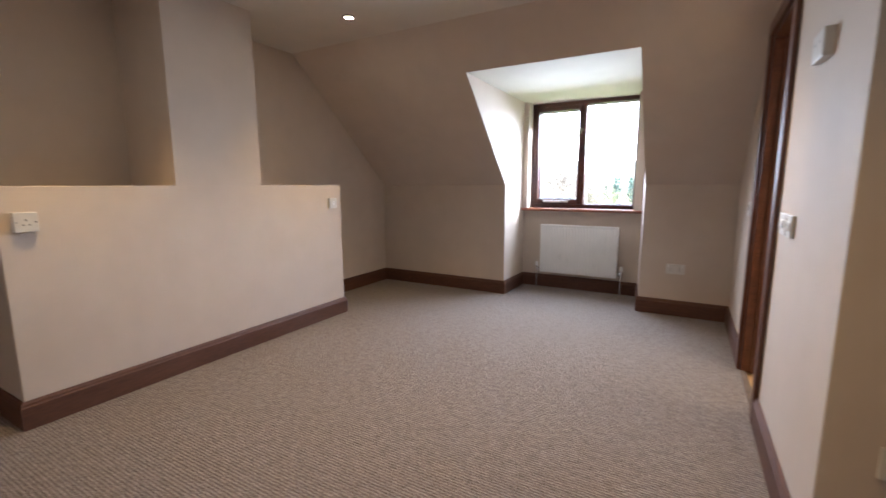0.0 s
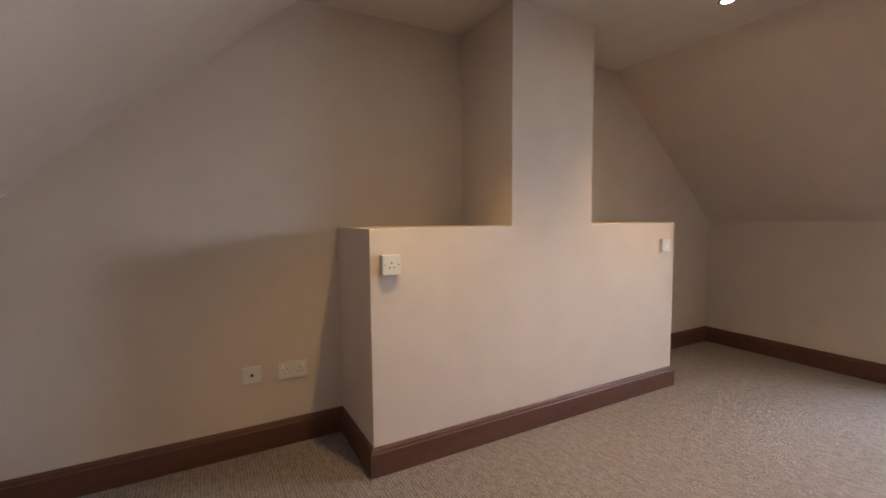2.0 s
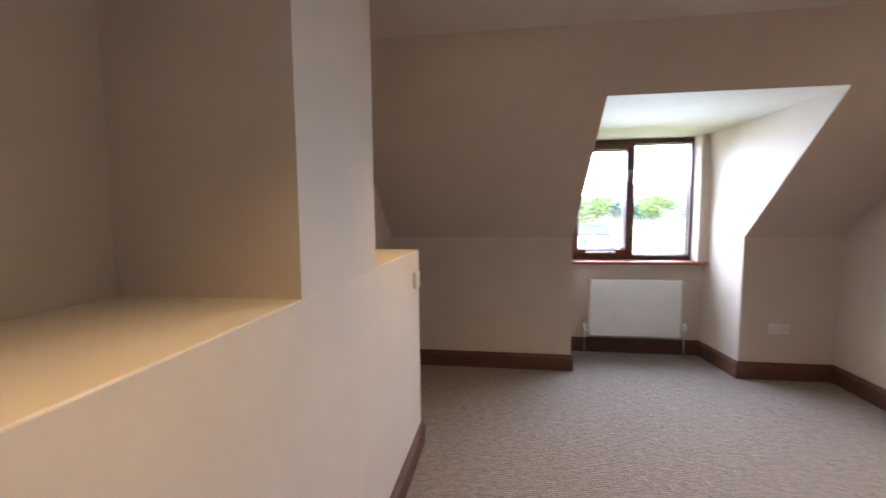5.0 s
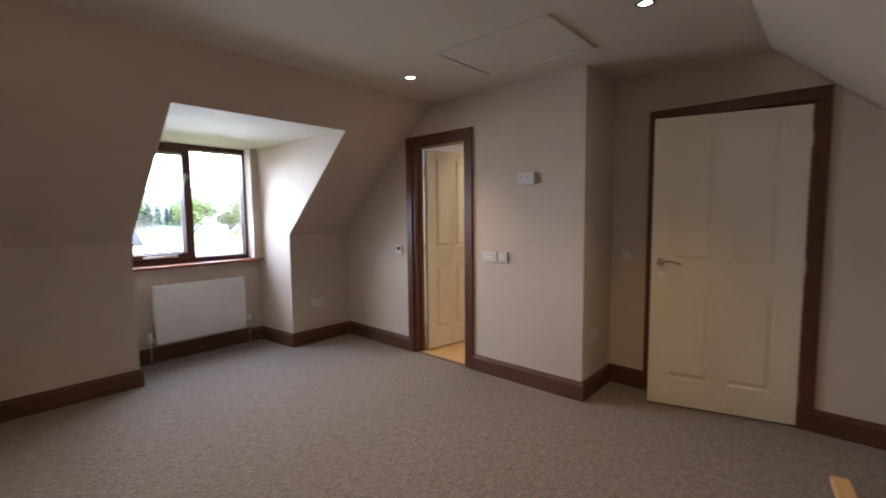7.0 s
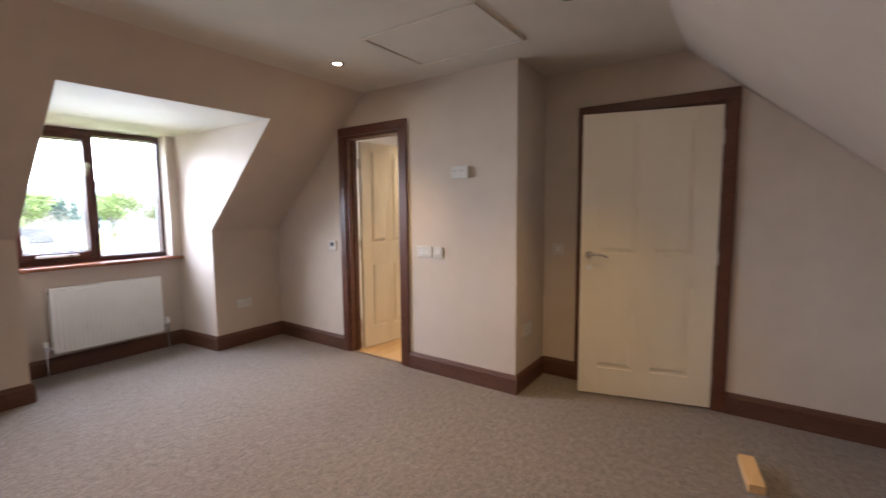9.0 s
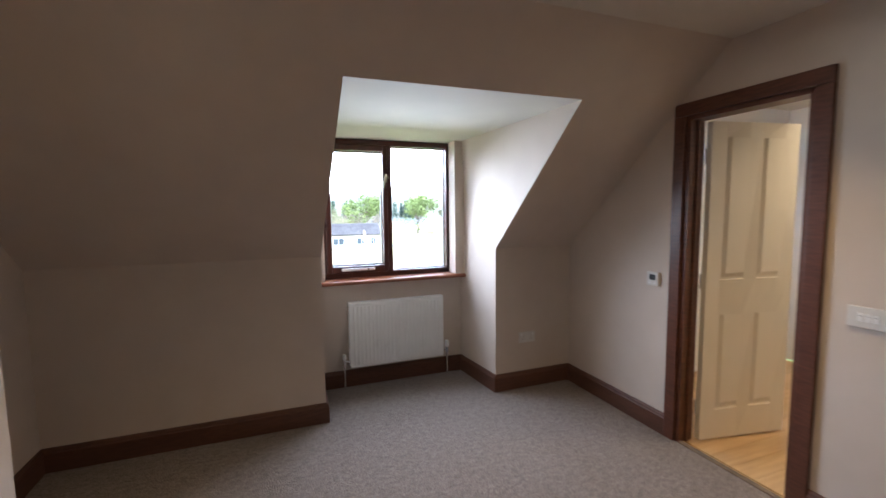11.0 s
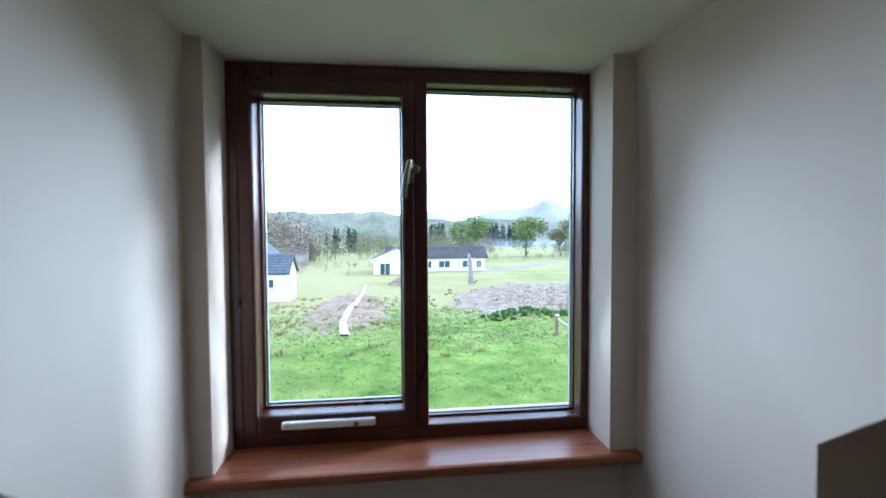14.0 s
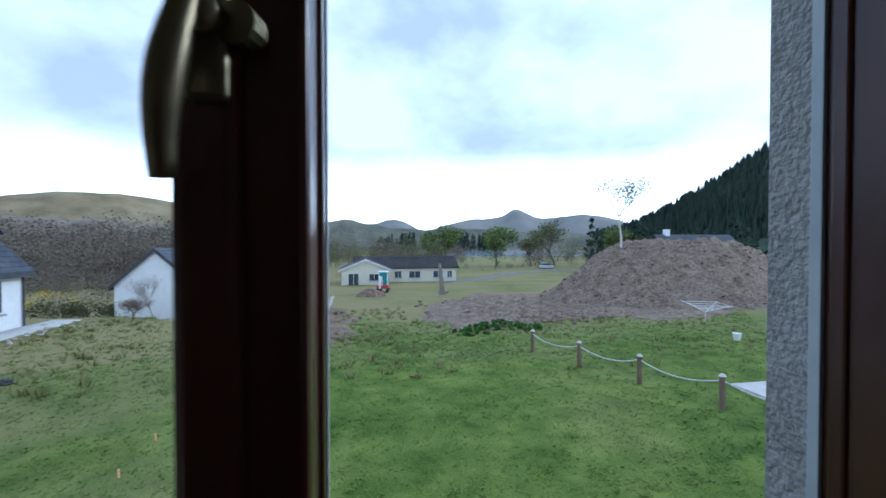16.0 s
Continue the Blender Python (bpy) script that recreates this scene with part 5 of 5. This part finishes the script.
def stake(x, y, h=0.15, r=0.024):
    z = ground_z(x, y)
    s = mesh_object("stake", add_cyl(cyl((0, 0, -0.08), (0, 0, h), r, r * 0.9, seg=8), (0, 0, h), (0, 0, h + 0.012), r * 0.9, r * 0.5, seg=8), PINE if h < 0.5 else TIMBER)
    s.matrix_world = pose(x, y, z, 3, -2, 20)
    tagged(s, "short sawn timber stake in the lawn" if h < 0.5 else "thin weathered fence stake in rough grass", "stake", "lawn stakes")


for x, y in ((-2.6, 15.6), (-2.6, 13.9), (-2.57, 12.45), (-2.7, 11.3), (-3.0, 17.6)):
    stake(x, y)
stake(-4.7, 20.3, 0.95, 0.035)


def rock(x, y, s, label, mat=DARKP, name="rock"):
    bm = bmesh.new()
    bmesh.ops.create_icosphere(bm, subdivisions=3, radius=s)
    for v in bm.verts:
        v.co *= 1 + 0.35 * noise.noise(v.co * 2.2 / s + Vector((x, y, 0)))
        v.co.z *= 0.6
    r = tagged(mesh_object(name, bm, mat), label, "rock")
    r.matrix_world = pose(x, y, ground_z(x, y) + s * 0.3)


rock(-8.5, 18.4, 0.2, "dark boulder lying in the lawn")
rnd = random.Random(77)
for k in range(26):
    u = k / 25
    rock(-13.4 + rnd.gauss(0, 0.35) + 0.9, 21 + 6.5 * u, rnd.uniform(0.06, 0.13), "pale edging stone beside the house path", GRAVEL, "edging_stone")
for k in range(60):
    x, y = rnd.uniform(6, 16), rnd.uniform(28, 46)
    rock(x, y, rnd.uniform(0.08, 0.22), "grey-brown stone lying on bare soil", MOUNDM, "stone")


def snag():
    x, y = 10.7, 53.0
    t = thing("tree_stump", "tall broken pale tree trunk with no branches", "tree stump", pose(x, y, ground_z(x, y)))
    bm = bmesh.new()
    add_cyl(bm, (0, 0, -0.2), (-0.05, 0, 1.4), 0.42, 0.26, seg=14)
    add_cyl(bm, (-0.05, 0, 1.4), (-0.25, 0, 3.2), 0.26, 0.2, seg=14)
    add_cyl(bm, (-0.25, 0, 3.2), (-0.32, 0, 3.6), 0.2, 0.08, seg=9)
    add_cyl(bm, (0.1, 0, 0.0), (0.75, 0.1, 0.35), 0.2, 0.1, seg=9)
    part("trunk", bm, DEADWOOD, t)


snag()


def excavator():
    x, y = 4.1, 57.5
    e = thing("mini_excavator", "small red and white tracked excavator with a green-glazed cab", "excavator", pose(x, y, ground_z(x, y) + 0.05, 0, 0, 170))
    for s in (-0.75, 0.45):
        part("track", box(s, -1.1, 0, s + 0.3, 1.1, 0.5, bevel=0.18), RUBBER, e)
    part("deck", box(-0.7, -1.0, 0.5, 0.7, 1.1, 0.95, bevel=0.1), REDP, e)
    cab = part("cab", box(-0.65, -0.5, 0.95, 0.45, 0.75, 2.45, bevel=0.08), TEAL, e, "green-tinted glazed cab")
    part("cab_roof", box(-0.7, -0.55, 2.45, 0.5, 0.8, 2.55, bevel=0.04), UPVC, cab)
    for px, py in ((-0.66, -0.52), (0.38, -0.52), (-0.66, 0.68), (0.38, 0.68)):
        part("cab_pillar", box(px, py, 0.95, px + 0.09, py + 0.09, 2.45), UPVC, cab)
    part("boom", prism("x", -0.1, 0.15, ((0.9, 0.9), (1.6, 2.0), (2.6, 2.1), (2.6, 1.85), (1.75, 1.75), (1.15, 0.85))), UPVC, e)
    part("arm", prism("x", -0.08, 0.12, ((2.5, 2.1), (2.75, 2.05), (2.95, 0.7), (2.75, 0.7))), UPVC, e)
    part("bucket", prism("x", -0.25, 0.3, ((2.7, 0.75), (3.05, 0.7), (3.1, 0.25), (2.6, 0.1), (2.5, 0.4))), RUBBER, e)
    part("counterweight", box(-0.65, -1.25, 0.6, 0.65, -0.95, 1.3, bevel=0.1), REDP, e)


excavator()
patch("ground_spoil", 2.6, 52.5, 1.7, 1.2, 0, SOIL, "small heap of dug soil", 0.3, 0.05, 0.8, 0.2)


def airer():
    x, y = 22.5, 27.0
    a = thing("rotary_airer", "white rotary washing line standing open", "washing line", pose(x, y, ground_z(x, y)))
    part("pole", cyl((0, 0, -0.05), (0, 0, 0.95), 0.025, seg=8), ROPE, a)
    for k in range(4):
        an = k * math.pi / 2 + 0.4
        part("arm", cyl((0, 0, 0.55), (1.5 * math.cos(an), 1.5 * math.sin(an), 1.1), 0.018, seg=6), UPVC, a)
    bm = bmesh.new()
    for r in (0.5, 0.8, 1.1, 1.4):
        for k in range(4):
            p = [Vector((r * math.cos(an), r * math.sin(an), 0.55 + 0.55 * r / 1.5)) for an in (k * math.pi / 2 + 0.4, (k + 1) * math.pi / 2 + 0.4)]
            add_cyl(bm, p[0], p[1], 0.012, seg=5)
    part("line", bm, UPVC, a)


airer()
bk = thing("bucket", "small white plastic bucket on the grass", "bucket", pose(18.0, 20.2, ground_z(18.0, 20.2)))
part("shell", cyl((0, 0, 0), (0, 0, 0.3), 0.13, 0.17, seg=16), UPVC, bk)
part("bucket_rim", ring(0.15, 0.18, 0.28, 0.31, 20), UPVC, bk)



def utility_pole():
    x, y = 4.8, 98.0
    p = thing("utility_pole", "bare timber utility pole behind the bungalow", "utility pole", pose(x, y, ground_z(x, y)))
    part("pole", cyl((0, 0, -0.2), (0, 0, 6.8), 0.16, 0.12, seg=10), TIMBER, p)
    part("crossarm", box(-0.8, -0.06, 6.2, 0.8, 0.06, 6.34, bevel=0.02), TIMBER, p)
    for k in (-0.7, 0.0, 0.7):
        part("insulator", cyl((k, 0, 6.34), (k, 0, 6.52), 0.06, 0.04, seg=8), UPVC, p)


utility_pole()


def parked_car():
    x, y = 50.0, 112.0
    c = thing("car", "small silver hatchback parked by the farm road", "car", pose(x, y, ground_z(x, y) + 0.05, 0, 0, 12))
    part("body", prism("y", -0.82, 0.82, ((-2.0, 0.3), (2.0, 0.3), (2.05, 0.7), (1.2, 0.92), (-1.95, 0.95), (-2.05, 0.6))), SEAL, c)
    cabin = part("cabin", prism("y", -0.7, 0.7, ((-1.85, 0.95), (1.1, 0.92), (0.4, 1.42), (-1.4, 1.45))), FARGLASS, c, "dark glazed cabin")
    part("roof", prism("y", -0.72, 0.72, ((-1.45, 1.43), (0.45, 1.4), (0.3, 1.47), (-1.3, 1.5))), SEAL, cabin)
    for px in (-1.25, 1.25):
        for py in (-0.8, 0.62):
            wheel = part("wheel", cyl((px, py, 0.3), (px, py + 0.18, 0.3), 0.3, seg=16), RUBBER, c)
            part("hub", cyl((px, py - 0.01, 0.3), (px, py + 0.19, 0.3), 0.17, seg=12), SEAL, wheel)


parked_car()

# ---------------- ensuite floor boards ----------------
bd = bmesh.new()
add_box(bd, 0, 0, 0, 0.715, 0.124, 0.01, bevel=0.0015)
first = part("plank", bd, LAMI, ens_floor)
for i in range(18):
    for j in range(3):
        o = first if i == j == 0 else new("plank", first.data)
        o.parent = ens_floor
        o.location = (XE + 0.06 + j * 0.717, JUT + 0.13 + i * 0.1255, -0.012 + (0.0002 if j % 2 else 0))
